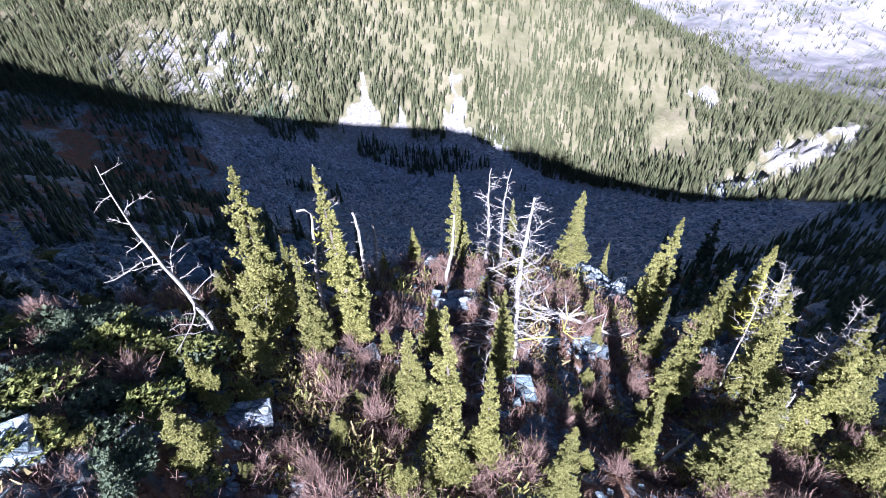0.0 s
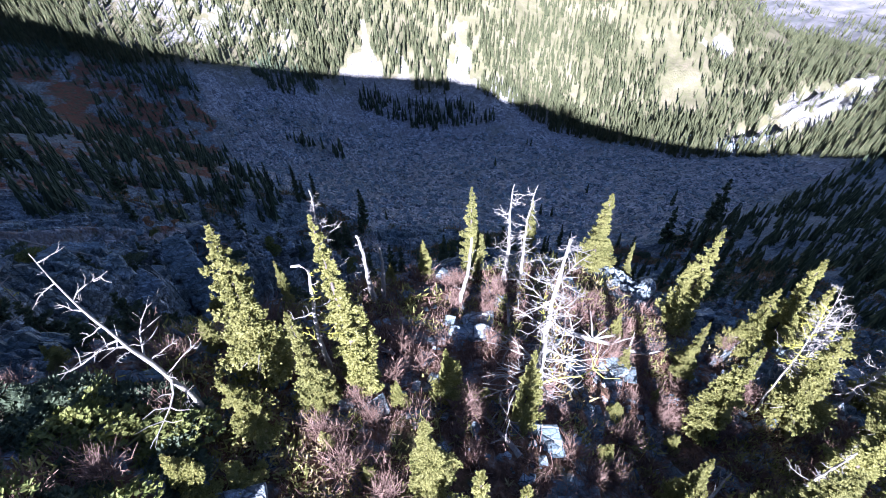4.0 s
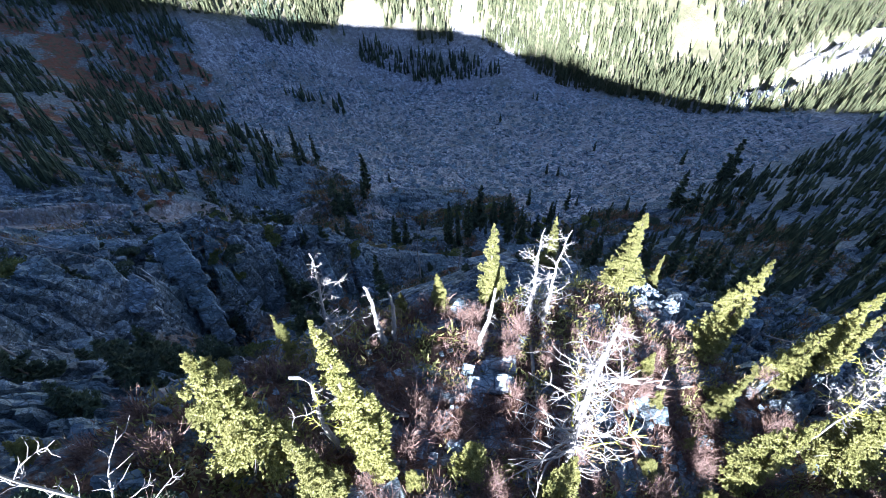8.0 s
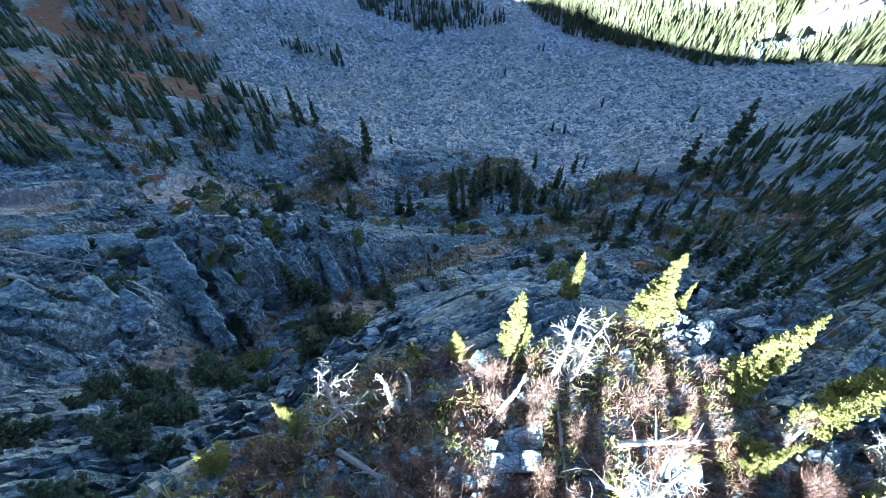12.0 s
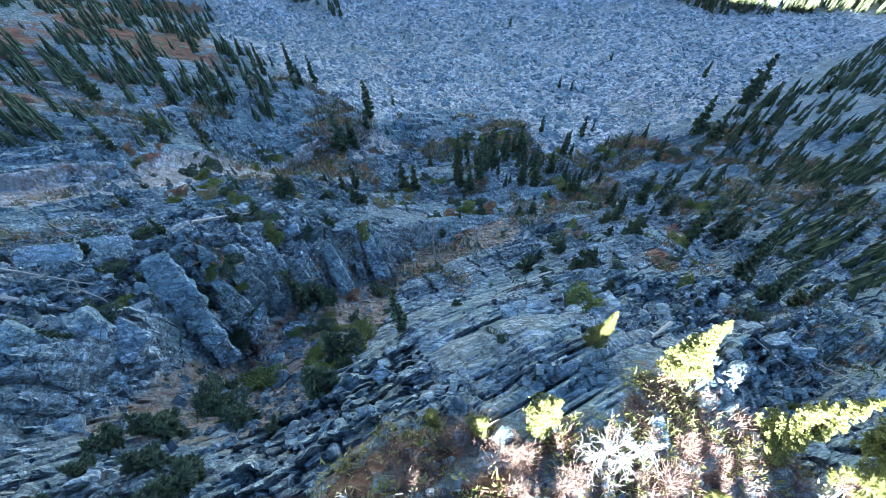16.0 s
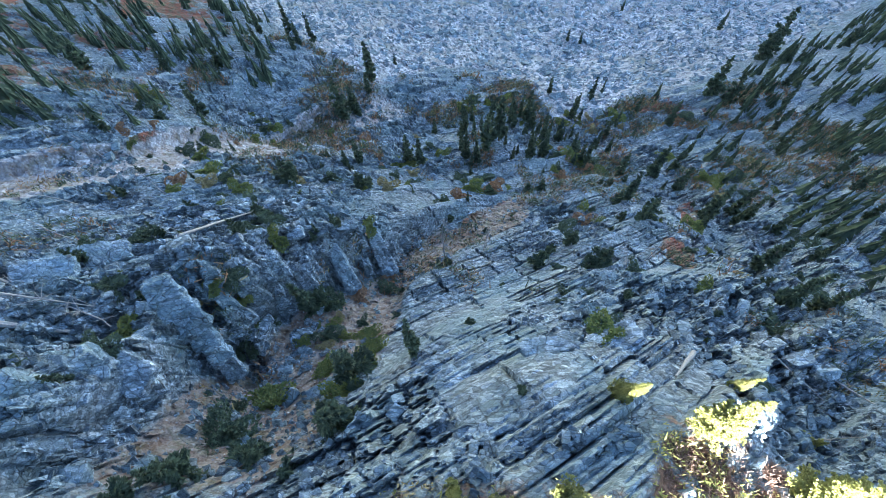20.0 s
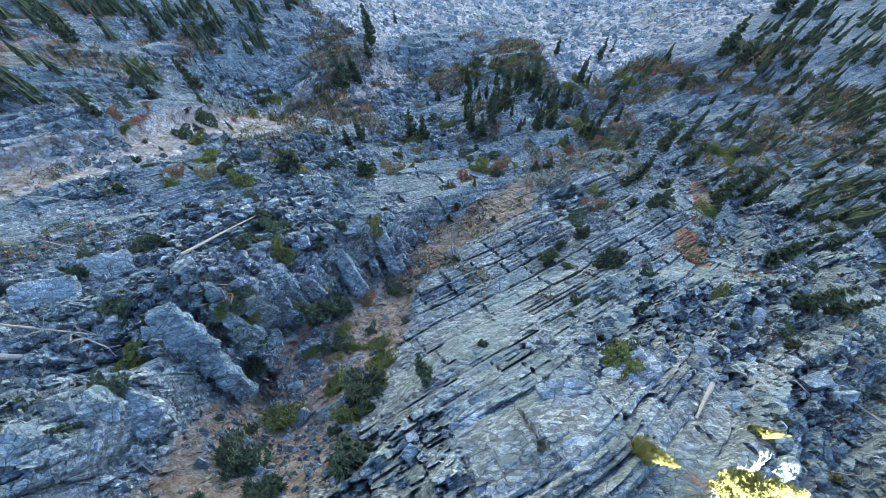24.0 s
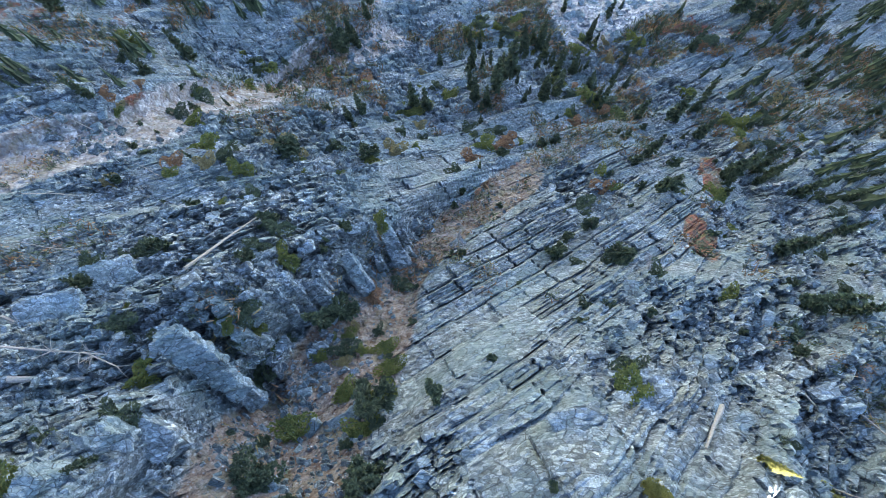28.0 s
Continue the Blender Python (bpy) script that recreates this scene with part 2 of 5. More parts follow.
def land(x, y):
    """Heights and the shares of soil, scree, grass and forest at points of the plan."""
    z = base_height(x, y)
    u, v = x * STRIKE[0] + y * STRIKE[1], -x * STRIKE[1] + y * STRIKE[0]
    ridge = 1 - smooth(-2.5, 2.5, y - 24.9 - 1.5 * waves(x, y, 9, 3) + 0.35 * np.maximum(x - 8, 0) - 4.5 * smooth(3, 7, x) * smooth(17, 13, x) + 1.25 * np.maximum(-x - 7.5, 0))
    floor = (smooth(-5, 5, y - np.interp(x, (-60, -27, -12, 5, 14, 22, 40, 50, 60), (100, 113, 134, 136, 128, 105, 104, 113, 124)) + 4 * waves(x, y, 14, 5) + 3 * waves(x, y, 4, 105))
             * smooth(-8, 6, x + 30 + 1.3 * np.clip(y - 118, 0, 42) + 0.5 * np.clip(y - 160, 0, 200) + 6 * waves(x, y, 12, 7)) * smooth(8, -8, x - 62 - 1.45 * (y - 132) + 6 * waves(x, y, 12, 27)))
    opposite = smooth(300, 318, y + 8 * waves(x, y, 60, 6) + 5 * waves(x, y, 15, 106) + 0.5 * np.clip(x - 25, 0, 120) + 0.25 * np.clip(-x - 80, 0, 120))
    crag = (1 - ridge) * (1 - floor) * (1 - opposite)
    gs, ga = beside(x, y, GULLY)
    rs, ra = beside(x, y, RAMP)
    wide = 2.6 + 3.2 * smooth(46, 34, y)
    bed = smooth(1.25, 0.75, np.abs(gs + 0.6 + 1.0 * waves(x, y, 4, 8)) / wide) * smooth(1.0, 0.75, ga) * smooth(22, 29, y)
    ramp = smooth(6.4, 3.8, np.abs(rs + 1.5 * waves(x, y, 6, 9))) * smooth(1.0, 0.93, ra)
    near = smooth(190, 110, y)
    # big steps of the strata, running with the strike
    step = v / 11.0 + 0.5 * waves(x, y, 26, 10) + 0.18 * waves(x, y, 7, 11)
    saw = step - np.floor(step)
    z = z + crag * near * 3.2 * (saw - smooth(0.72, 1.0, saw) * 1.0 - 0.36) * (1 - bed) * (1 - 0.8 * ramp)
    # cliffs along the gully's far side, the ramp's upper side
    z = z + crag * 5.0 * smooth(wide + 0.2, wide + 2.0, gs) * smooth(15, 7, gs) * smooth(0.95, 0.6, ga)
    z = z + crag * 3.0 * smooth(3.2, 5.0, rs) * smooth(16, 6, rs)
    z = z - 0.8 * bed * crag - 3.2 * ellipse(x, y, -25.3, 36.2, 5.2, 1.9, 127)
    # split slabs at three sizes
    wu, wv = u + 0.5 * waves(x, y, 5, 12), v + 0.45 * waves(x, y, 9, 13)
    a, ga_ = blocks(wu, wv, 6.2, 1.8, 20, 0.45)
    b, gb = blocks(wu, wv, 2.3, 0.9, 30, 0.7)
    c, gc = blocks(wu + 0.2 * a, wv, 0.95, 0.6, 40, 1.0)
    away = np.maximum(np.maximum(np.maximum(-50 - x, x - 40), y - 104), 0)
    a, b, c = a * smooth(90, 25, away), b * smooth(34, 6, away), c * smooth(14, 2, away)
    ga_, gb, gc = ga_ + smooth(20, 50, away), gb + smooth(5, 15, away), gc + smooth(2, 8, away)
    whole = 1 - smooth(-0.1, 0.45, shatter(x, y))
    sv = v + 0.8 * waves(x, y, 22, 13) + 0.2 * waves(x, y, 3.5, 109)
    b1, t1, g1 = beds(u, sv, 8.5, 1.9, 120)
    b2, t2, g2 = beds(u + 0.3, sv + 0.2, 4.5, 0.46, 130)
    fine = smooth(50, 15, away) * (0.25 + 0.75 * smooth(-0.25, 0.35, waves(u / 3, sv, 2.6, 108)))
    ledge = whole * (0.7 * b1 + 0.34 * b2 * fine - 1.0 * smooth(0.17, 0.04, g1) * (0.2 + 0.8 * smooth(-0.35, 0.25, waves(u, sv, 3.2, 110))) - 0.45 * smooth(0.1, 0.02, g2) * fine * (t2 > -0.3))
    a, b, c = a * (1 - whole), b * (1 - 0.85 * whole), c * (1 - 0.6 * whole)
    ga_, gb = ga_ + whole, gb + whole
    hard = crag * (1 - 0.85 * bed) * (1 - 0.9 * ramp) * near
    broken = smooth(-0.1, 0.6, shatter(x, y))
    z = z + hard * (ledge + 0.72 * a + (0.3 + 0.38 * broken) * b + (0.07 + 0.3 * broken) * c
                    - 0.9 * smooth(0.09, 0.0, ga_) - (0.4 + 0.4 * broken) * smooth(0.14, 0.0, gb) - (0.1 + 0.25 * broken) * smooth(0.2, 0.0, gc))
    # rubble in the beds, on the valley floor and the ridge
    bluff = ellipse(x, y, 228, 305, 100, 16, 31) * smooth(245, 268, y)
    z = z + bluff * (8 * waves(x, y, 12, 25) + 5 * waves(x * 1.5, y * 0.6, 5, 26))
    d, gd = blocks(x, y, 0.8, 0.7, 50, 0.9)
    e, ge = blocks(x, y, 2.4, 2.1, 60, 0.9)
    z = z + (bed + ramp) * crag * 0.12 * d
    z = z + floor * (1 - opposite) * (0.35 * e + 0.12 * d + 1.2 * waves(x, y, 25, 16))
    z = z + ridge * (0.4 * waves(x, y, 3.5, 17) + 0.2 * waves(x, y, 1.1, 18) + 0.14 * e + 0.08 * d)
    z = z + opposite * (4 * waves(x, y, 45, 19) + 1.5 * waves(x, y, 14, 21))
    z = z + smooth(600, 900, y) * (22 * waves(x, y, 160, 23) + 8 * waves(x, y, 60, 24))
    tone = np.clip(0.5 + 0.2 * a + 0.2 * b + 0.16 * c * broken + whole * (0.2 * t1 + 0.16 * t2 * fine), 0, 1) * hard + (1 - hard) * np.clip(0.5 + 0.25 * d + 0.2 * e, 0, 1)
    return z, ridge, floor, opposite, crag, bed, ramp, tone


# ---- materials ----
def material(name, rough=0.9):
    m = bpy.data.materials.new(name)
    m.use_nodes = True
    shader = m.node_tree.nodes["Principled BSDF"]
    shader.inputs["Roughness"].default_value = rough
    shader.inputs["Specular IOR Level"].default_value = 0.25
    return m, m.node_tree, shader


def node(tree, kind, **inputs):
    n = tree.nodes.new(kind)
    for key, value in inputs.items():
        sock = n.inputs[int(key[1:])] if key[0] == "_" and key[1:].isdigit() else n.inputs[key.replace("_", " ")]
        if isinstance(value, bpy.types.NodeSocket):
            tree.links.new(value, sock)
        else:
            sock.default_value = value
    return n


def ramp(tree, fac, *stops):
    n = node(tree, "ShaderNodeValToRGB", Fac=fac)
    e = n.color_ramp.elements
    while len(e) < len(stops):
        e.new(0.5)
    for el, (at, col) in zip(e, stops):
        el.position, el.color = at, (*col, 1) if len(col) == 3 else col
    return n.outputs[0]


def grey(v):
    return (v, v, v)


def blend(tree, fac, a, b, mode="MIX"):
    n = tree.nodes.new("ShaderNodeMix")
    n.data_type, n.blend_type = "RGBA", mode
    for sock, value in ((n.inputs[0], fac), (n.inputs[6], a), (n.inputs[7], b)):
        if isinstance(value, bpy.types.NodeSocket):
            tree.links.new(value, sock)
        else:
            sock.default_value = value if not isinstance(value, tuple) else (*value, 1)
    return n.outputs[2]


def maths(tree, op, a, b=0.0):
    n = tree.nodes.new("ShaderNodeMath")
    n.operation = op
    for sock, value in zip(n.inputs, (a, b)):
        if isinstance(value, bpy.types.NodeSocket):
            tree.links.new(value, sock)
        else:
            sock.default_value = value
    return n.outputs[0]


def noise_of(tree, where, scale, detail=5, rough=0.6):
    return node(tree, "ShaderNodeTexNoise", Vector=where, Scale=scale, Detail=float(detail), Roughness=rough).outputs[0]


def facets(tree, where, scale, stretch):
    """Split stone: every cell has its own tilt and tone, with a thin joint round it."""
    turned = node(tree, "ShaderNodeMapping", Vector=where, Rotation=(0.0, 0.0, radians(-31)), Scale=stretch).outputs[0]
    bent = blend(tree, 0.05, turned, node(tree, "ShaderNodeTexNoise", Vector=where, Scale=1.5 * scale).outputs[1], "ADD")
    cells = node(tree, "ShaderNodeTexVoronoi", Vector=bent, Scale=scale)
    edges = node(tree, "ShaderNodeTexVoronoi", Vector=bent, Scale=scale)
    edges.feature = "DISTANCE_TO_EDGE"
    off = node(tree, "ShaderNodeVectorMath", _0=bent, _1=cells.outputs["Position"])
    off.operation = "SUBTRACT"
    way = node(tree, "ShaderNodeVectorMath", _0=cells.outputs["Color"], _1=(0.5, 0.5, 0.5))
    way.operation = "SUBTRACT"
    lean = node(tree, "ShaderNodeVectorMath", _0=off.outputs[0], _1=way.outputs[0])
    lean.operation = "DOT_PRODUCT"
    tone = node(tree, "ShaderNodeSeparateColor", Color=cells.outputs["Color"]).outputs[0]
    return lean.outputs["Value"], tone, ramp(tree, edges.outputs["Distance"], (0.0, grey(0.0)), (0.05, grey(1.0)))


def rock_look(tree, where):
    """Blue-grey bedded rock: colour and relief."""
    turned = node(tree, "ShaderNodeMapping", Vector=where, Rotation=(0.0, 0.0, radians(-31)), Scale=(0.9, 1.2, 1.2)).outputs[0]
    grain = noise_of(tree, where, 6.0, 6, 0.7)
    patch = noise_of(tree, where, 0.35, 4)
    lines = noise_of(tree, turned, 1.8, 6, 0.65)
    lean1, tone1, joint1 = facets(tree, where, 1.0, (0.75, 1.3, 1.2))
    lean2, tone2, joint2 = facets(tree, where, 3.0, (0.7, 1.4, 1.2))
    col = ramp(tree, lines, (0.32, (0.15, 0.165, 0.175)), (0.5, (0.26, 0.28, 0.295)), (0.7, (0.40, 0.42, 0.43)))
    col = blend(tree, ramp(tree, patch, (0.42, grey(0)), (0.62, grey(0.6))), col, ramp(tree, grain, (0.3, (0.16, 0.175, 0.185)), (0.7, (0.37, 0.39, 0.40))))
    for value, lo, hi in ((noise_of(tree, where, 18.0, 4, 0.8), 0.5, 1.5), (noise_of(tree, where, 6.0, 4, 0.8), 0.6, 1.4), (tone1, 0.7, 1.35), (tone2, 0.6, 1.5)):
        spread_ = (0.32, 0.68) if lo < 0.7 else (0.0, 1.0)
        col = blend(tree, 1.0, col, ramp(tree, value, (spread_[0], grey(lo)), (spread_[1], grey(hi))), "MULTIPLY")
    lichen = noise_of(tree, where, 3.2, 5, 0.75)
    col = blend(tree, ramp(tree, lichen, (0.62, grey(0)), (0.7, grey(0.3))), col, (0.34, 0.37, 0.37))
    tint = noise_of(tree, where, 0.13, 3)
    col = blend(tree, ramp(tree, tint, (0.42, grey(0.1)), (0.62, grey(0.65))), col, (0.19, 0.25, 0.262))
    rust = noise_of(tree, where, 0.5, 5, 0.7)
    col = blend(tree, ramp(tree, rust, (0.66, grey(0)), (0.78, grey(0.25))), col, (0.26, 0.225, 0.195))
    # shade of cracks too fine for the mesh, painted dark into the joints
    shade_noise = noise_of(tree, where, 0.8, 4, 0.7)
    joints = maths(tree, "MULTIPLY", maths(tree, "SUBTRACT", 1.0, maths(tree, "MINIMUM", joint1, joint2)), ramp(tree, shade_noise, (0.36, grey(0.15)), (0.6, grey(0.9))))
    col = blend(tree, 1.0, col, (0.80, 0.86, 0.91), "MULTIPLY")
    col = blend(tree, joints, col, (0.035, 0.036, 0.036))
    high = maths(tree, "ADD", maths(tree, "MULTIPLY", lines, 0.35), maths(tree, "MULTIPLY", grain, 0.2))
    high = maths(tree, "ADD", high, maths(tree, "ADD", maths(tree, "MULTIPLY", lean1, 1.7), maths(tree, "MULTIPLY", lean2, 1.9)))
    return col, maths(tree, "ADD", high, maths(tree, "MULTIPLY", maths(tree, "ADD", joint1, joint2), 0.06))


def rock_material(name):
    m, tree, shader = material(name, 0.92)
    where = node(tree, "ShaderNodeNewGeometry").outputs["Position"]
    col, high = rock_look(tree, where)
    own = node(tree, "ShaderNodeObjectInfo").outputs["Random"]
    isle = node(tree, "ShaderNodeNewGeometry").outputs["Random Per Island"]
    shade = maths(tree, "ADD", maths(tree, "MULTIPLY", maths(tree, "ADD", own, isle), 0.5), 0.5)
    col = blend(tree, 1.0, col, node(tree, "ShaderNodeCombineColor", Red=shade, Green=shade, Blue=shade).outputs[0], "MULTIPLY")
    tree.links.new(col, shader.inputs["Base Color"])
    tree.links.new(node(tree, "ShaderNodeBump", Strength=1.0, Distance=0.4, Height=high).outputs[0], shader.inputs["Normal"])
    return m


def ground_material():
    m, tree, shader = material("mountainside", 0.95)
    where = node(tree, "ShaderNodeNewGeometry").outputs["Position"]
    mask = node(tree, "ShaderNodeAttribute")
    mask.attribute_name = "cover"
    part_ = node(tree, "ShaderNodeSeparateColor", Color=mask.outputs["Color"])
    soil, scree, bed = part_.outputs[0], part_.outputs[1], part_.outputs[2]
    far = mask.outputs["Alpha"]
    more = node(tree, "ShaderNodeAttribute")
    more.attribute_name = "growth"
    part2 = node(tree, "ShaderNodeSeparateColor", Color=more.outputs["Color"])
    bare, brush, grey_far = part2.outputs[0], part2.outputs[1], part2.outputs[2]
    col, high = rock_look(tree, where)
    tone_ = node(tree, "ShaderNodeMapRange", Value=more.outputs["Alpha"], To_Min=0.5, To_Max=1.3).outputs[0]
    col = blend(tree, 1.0, col, node(tree, "ShaderNodeCombineColor", Red=tone_, Green=tone_, Blue=tone_).outputs[0], "MULTIPLY")
    # scree: loose stones, lilac grey
    stones = node(tree, "ShaderNodeTexVoronoi", Vector=where, Scale=0.85)
    stones2 = node(tree, "ShaderNodeTexVoronoi", Vector=where, Scale=2.6)
    tone = maths(tree, "ADD", maths(tree, "MULTIPLY", node(tree, "ShaderNodeSeparateColor", Color=stones.outputs["Color"]).outputs[0], 0.5),
                 maths(tree, "MULTIPLY", node(tree, "ShaderNodeSeparateColor", Color=stones2.outputs["Color"]).outputs[1], 0.5))
    loose = ramp(tree, tone, (0.15, (0.10, 0.105, 0.116)), (0.5, (0.25, 0.258, 0.275)), (0.85, (0.52, 0.525, 0.54)))
    dirt = ramp(tree, noise_of(tree, where, 0.09, 5), (0.42, grey(0)), (0.6, grey(0.5)))
    loose = blend(tree, dirt, loose, (0.24, 0.228, 0.228))
    mossy = ramp(tree, noise_of(tree, where, 0.045, 7, 0.75), (0.52, grey(0)), (0.66, grey(0.55)))
    loose = blend(tree, mossy, loose, (0.13, 0.15, 0.11))
    # earth and dead heath on the ridge and in the beds
    heath = noise_of(tree, where, 1.6, 8, 0.72)
    earth = ramp(tree, heath, (0.28, (0.03, 0.022, 0.018)), (0.45, (0.105, 0.058, 0.038)), (0.58, (0.20, 0.115, 0.075)), (0.72, (0.36, 0.29, 0.24)))
    green = ramp(tree, noise_of(tree, where, 0.6, 5, 0.65), (0.56, grey(0)), (0.66, grey(0.7)))
    earth = blend(tree, green, earth, (0.075, 0.085, 0.03))
    gravel = blend(tree, ramp(tree, noise_of(tree, where, 1.1, 6, 0.7), (0.38, grey(0)), (0.6, grey(1))), (0.125, 0.08, 0.055), (0.235, 0.205, 0.185))
    stony = ramp(tree, stones2.outputs["Distance"], (0.1, grey(1)), (0.32, grey(0)))
    gravel = blend(tree, maths(tree, "MULTIPLY", stony, 0.8), gravel, loose)
    moss = ramp(tree, noise_of(tree, where, 0.45, 6, 0.7), (0.5, grey(0)), (0.62, grey(0.8)))
    rough_edge = maths(tree, "MULTIPLY", maths(tree, "SUBTRACT", noise_of(tree, where, 0.8, 5, 0.7), 0.5), 1.1)

    def cut(v, lo=0.35, hi=0.65):
        return ramp(tree, maths(tree, "ADD", v, rough_edge), (lo, grey(0)), (hi, grey(1)))

    # brush, grass and stone of the far side
    wild = noise_of(tree, where, 0.06, 7, 0.7)
    slope = ramp(tree, wild, (0.3, (0.07, 0.068, 0.036)), (0.5, (0.125, 0.115, 0.07)), (0.7, (0.195, 0.165, 0.115)))
    slope = blend(tree, ramp(tree, noise_of(tree, where, 0.4, 6, 0.75), (0.45, grey(0)), (0.65, grey(0.6))), slope, (0.11, 0.115, 0.05))
    pale = ramp(tree, noise_of(tree, where, 0.5, 6, 0.7), (0.32, (0.09, 0.088, 0.084)), (0.5, (0.2, 0.195, 0.188)), (0.66, (0.33, 0.322, 0.31)))
    edge = maths(tree, "MULTIPLY", maths(tree, "SUBTRACT", noise_of(tree, where, 0.07, 6, 0.7), 0.5), 2.2)
    slope = blend(tree, ramp(tree, maths(tree, "ADD", maths(tree, "MULTIPLY", bare, 0.8), edge), (0.42, grey(0)), (0.6, grey(1))), slope, pale)
    # grey stone of the distant mountain, its haze mixed into the colour
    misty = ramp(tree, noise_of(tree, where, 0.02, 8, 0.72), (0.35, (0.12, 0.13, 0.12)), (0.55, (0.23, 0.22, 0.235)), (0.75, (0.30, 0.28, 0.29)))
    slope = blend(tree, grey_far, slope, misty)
    crag_brush = cut(brush, 0.4, 0.6)
    heather = ramp(tree, noise_of(tree, where, 0.3, 8, 0.8), (0.42, (0.22, 0.085, 0.055)), (0.52, (0.155, 0.1, 0.07)), (0.6, (0.085, 0.095, 0.055)), (0.72, (0.21, 0.2, 0.185)))
    col = blend(tree, crag_brush, col, heather)
    col = blend(tree, cut(scree), col, loose)
    col = blend(tree, cut(bed), col, blend(tree, maths(tree, "MULTIPLY", moss, 0.6), gravel, (0.085, 0.09, 0.04)))
    peep = ramp(tree, noise_of(tree, where, 0.55, 6, 0.6), (0.5, grey(1)), (0.58, grey(0)))
    col = blend(tree, maths(tree, "MULTIPLY", cut(soil), peep), col, earth)
    col = blend(tree, far, col, slope)
    tree.links.new(col, shader.inputs["Base Color"])
    pebbly = maths(tree, "ADD", maths(tree, "MULTIPLY", stones.outputs["Distance"], -0.6), maths(tree, "MULTIPLY", stones2.outputs["Distance"], -0.3))
    soft = maths(tree, "MULTIPLY", heath, 0.9)
    height = node(tree, "ShaderNodeMix", _0=cut(scree), _2=high, _3=pebbly).outputs[0]
    height = node(tree, "ShaderNodeMix", _0=cut(soil), _2=height, _3=soft).outputs[0]
    tree.links.new(node(tree, "ShaderNodeBump", Strength=1.0, Distance=0.42, Height=height).outputs[0], shader.inputs["Normal"])
    return m


def leaf_material(name, dark, light, tip, through_=0.35):
    m, tree, shader = material(name, 0.75)
    geo = node(tree, "ShaderNodeNewGeometry")
    own = node(tree, "ShaderNodeObjectInfo").outputs["Random"]
    isle = geo.outputs["Random Per Island"]
    col = ramp(tree, isle, (0.0, dark), (0.55, light), (1.0, tip))
    col = blend(tree, maths(tree, "MULTIPLY", own, 0.45), col, tuple(0.72 * a + 0.02 for a in dark))
    patch = ramp(tree, noise_of(tree, geo.outputs["Position"], 0.9, 3), (0.4, grey(0)), (0.7, grey(0.5)))
    col = blend(tree, patch, col, tip)
    tree.links.new(col, shader.inputs["Base Color"])
    glow = node(tree, "ShaderNodeBsdfTranslucent", Color=col)
    mixed = node(tree, "ShaderNodeMixShader", _0=through_, _1=shader.outputs[0], _2=glow.outputs[0])
    tree.links.new(mixed.outputs[0], tree.nodes["Material Output"].inputs[0])
    return m


def plain_material(name, a, b, scale=8.0, rough=0.85, bump=0.3):
    m, tree, shader = material(name, rough)
    geo = node(tree, "ShaderNodeNewGeometry")
    n1 = noise_of(tree, geo.outputs["Position"], scale, 6, 0.7)
    mixv = maths(tree, "ADD", maths(tree, "MULTIPLY", n1, 0.75), maths(tree, "MULTIPLY", geo.outputs["Random Per Island"], 0.25))
    tree.links.new(ramp(tree, mixv, (0.3, a), (0.68, b)), shader.inputs["Base Color"])
    tree.links.new(node(tree, "ShaderNodeBump", Strength=bump, Distance=0.03, Height=n1).outputs[0], shader.inputs["Normal"])
    return m


GROUND = ground_material()
ROCK = rock_material("grey_rock")
SPRAY = leaf_material("fir_needles", (0.11, 0.12, 0.034), (0.29, 0.288, 0.09), (0.44, 0.42, 0.165), 0.42)
SPRAY_DARK = leaf_material("spruce_needles", (0.042, 0.06, 0.042), (0.085, 0.115, 0.072), (0.135, 0.17, 0.10), 0.3)
SPRAY_FAR = leaf_material("far_needles", (0.05, 0.063, 0.030), (0.10, 0.113, 0.055), (0.155, 0.16, 0.08), 0.35)
MOSSY = leaf_material("shrub_leaves", (0.075, 0.10, 0.03), (0.16, 0.19, 0.055), (0.26, 0.26, 0.08), 0.3)
BARK = plain_material("bark", (0.06, 0.05, 0.042), (0.17, 0.145, 0.125))
DEADWOOD = plain_material("weathered_wood", (0.13, 0.12, 0.112), (0.37, 0.35, 0.325), 9.0)
LICHEN = plain_material("yellow_lichen", (0.30, 0.29, 0.05), (0.50, 0.48, 0.10), 20.0)
TWIG = plain_material("brown_twigs", (0.075, 0.04, 0.03), (0.31, 0.215, 0.18), 2.0)
RUST = plain_material("autumn_leaves", (0.15, 0.085, 0.05), (0.38, 0.22, 0.12), 1.2)
STRAW = plain_material("dry_grass", (0.16, 0.13, 0.06), (0.34, 0.28, 0.14), 1.2)


# ---- the ground, one sheet ----
def mesh_of(name, verts, faces, mat=None, smooth_=False):
    """A mesh from arrays; faces is one array with the same corner count in each row, or a list of such arrays."""
    faces = faces if isinstance(faces, list) else [faces]
    me = bpy.data.meshes.new(name)
    corners = np.concatenate([f.ravel() for f in faces]).astype(np.int32)
    totals = np.concatenate([np.full(len(f), f.shape[1], np.int32) for f in faces])
    starts = np.concatenate([[0], np.cumsum(totals)[:-1]]).astype(np.int32)
    me.vertices.add(len(verts))
    me.vertices.foreach_set("co", np.asarray(verts, np.float32).ravel())
    me.loops.add(len(corners))
    me.loops.foreach_set("vertex_index", corners)
    me.polygons.add(len(totals))
    me.polygons.foreach_set("loop_start", starts)
    me.polygons.foreach_set("use_smooth", np.full(len(totals), smooth_))
    me.update(calc_edges=True)
    if mat:
        me.materials.append(mat)
    return me


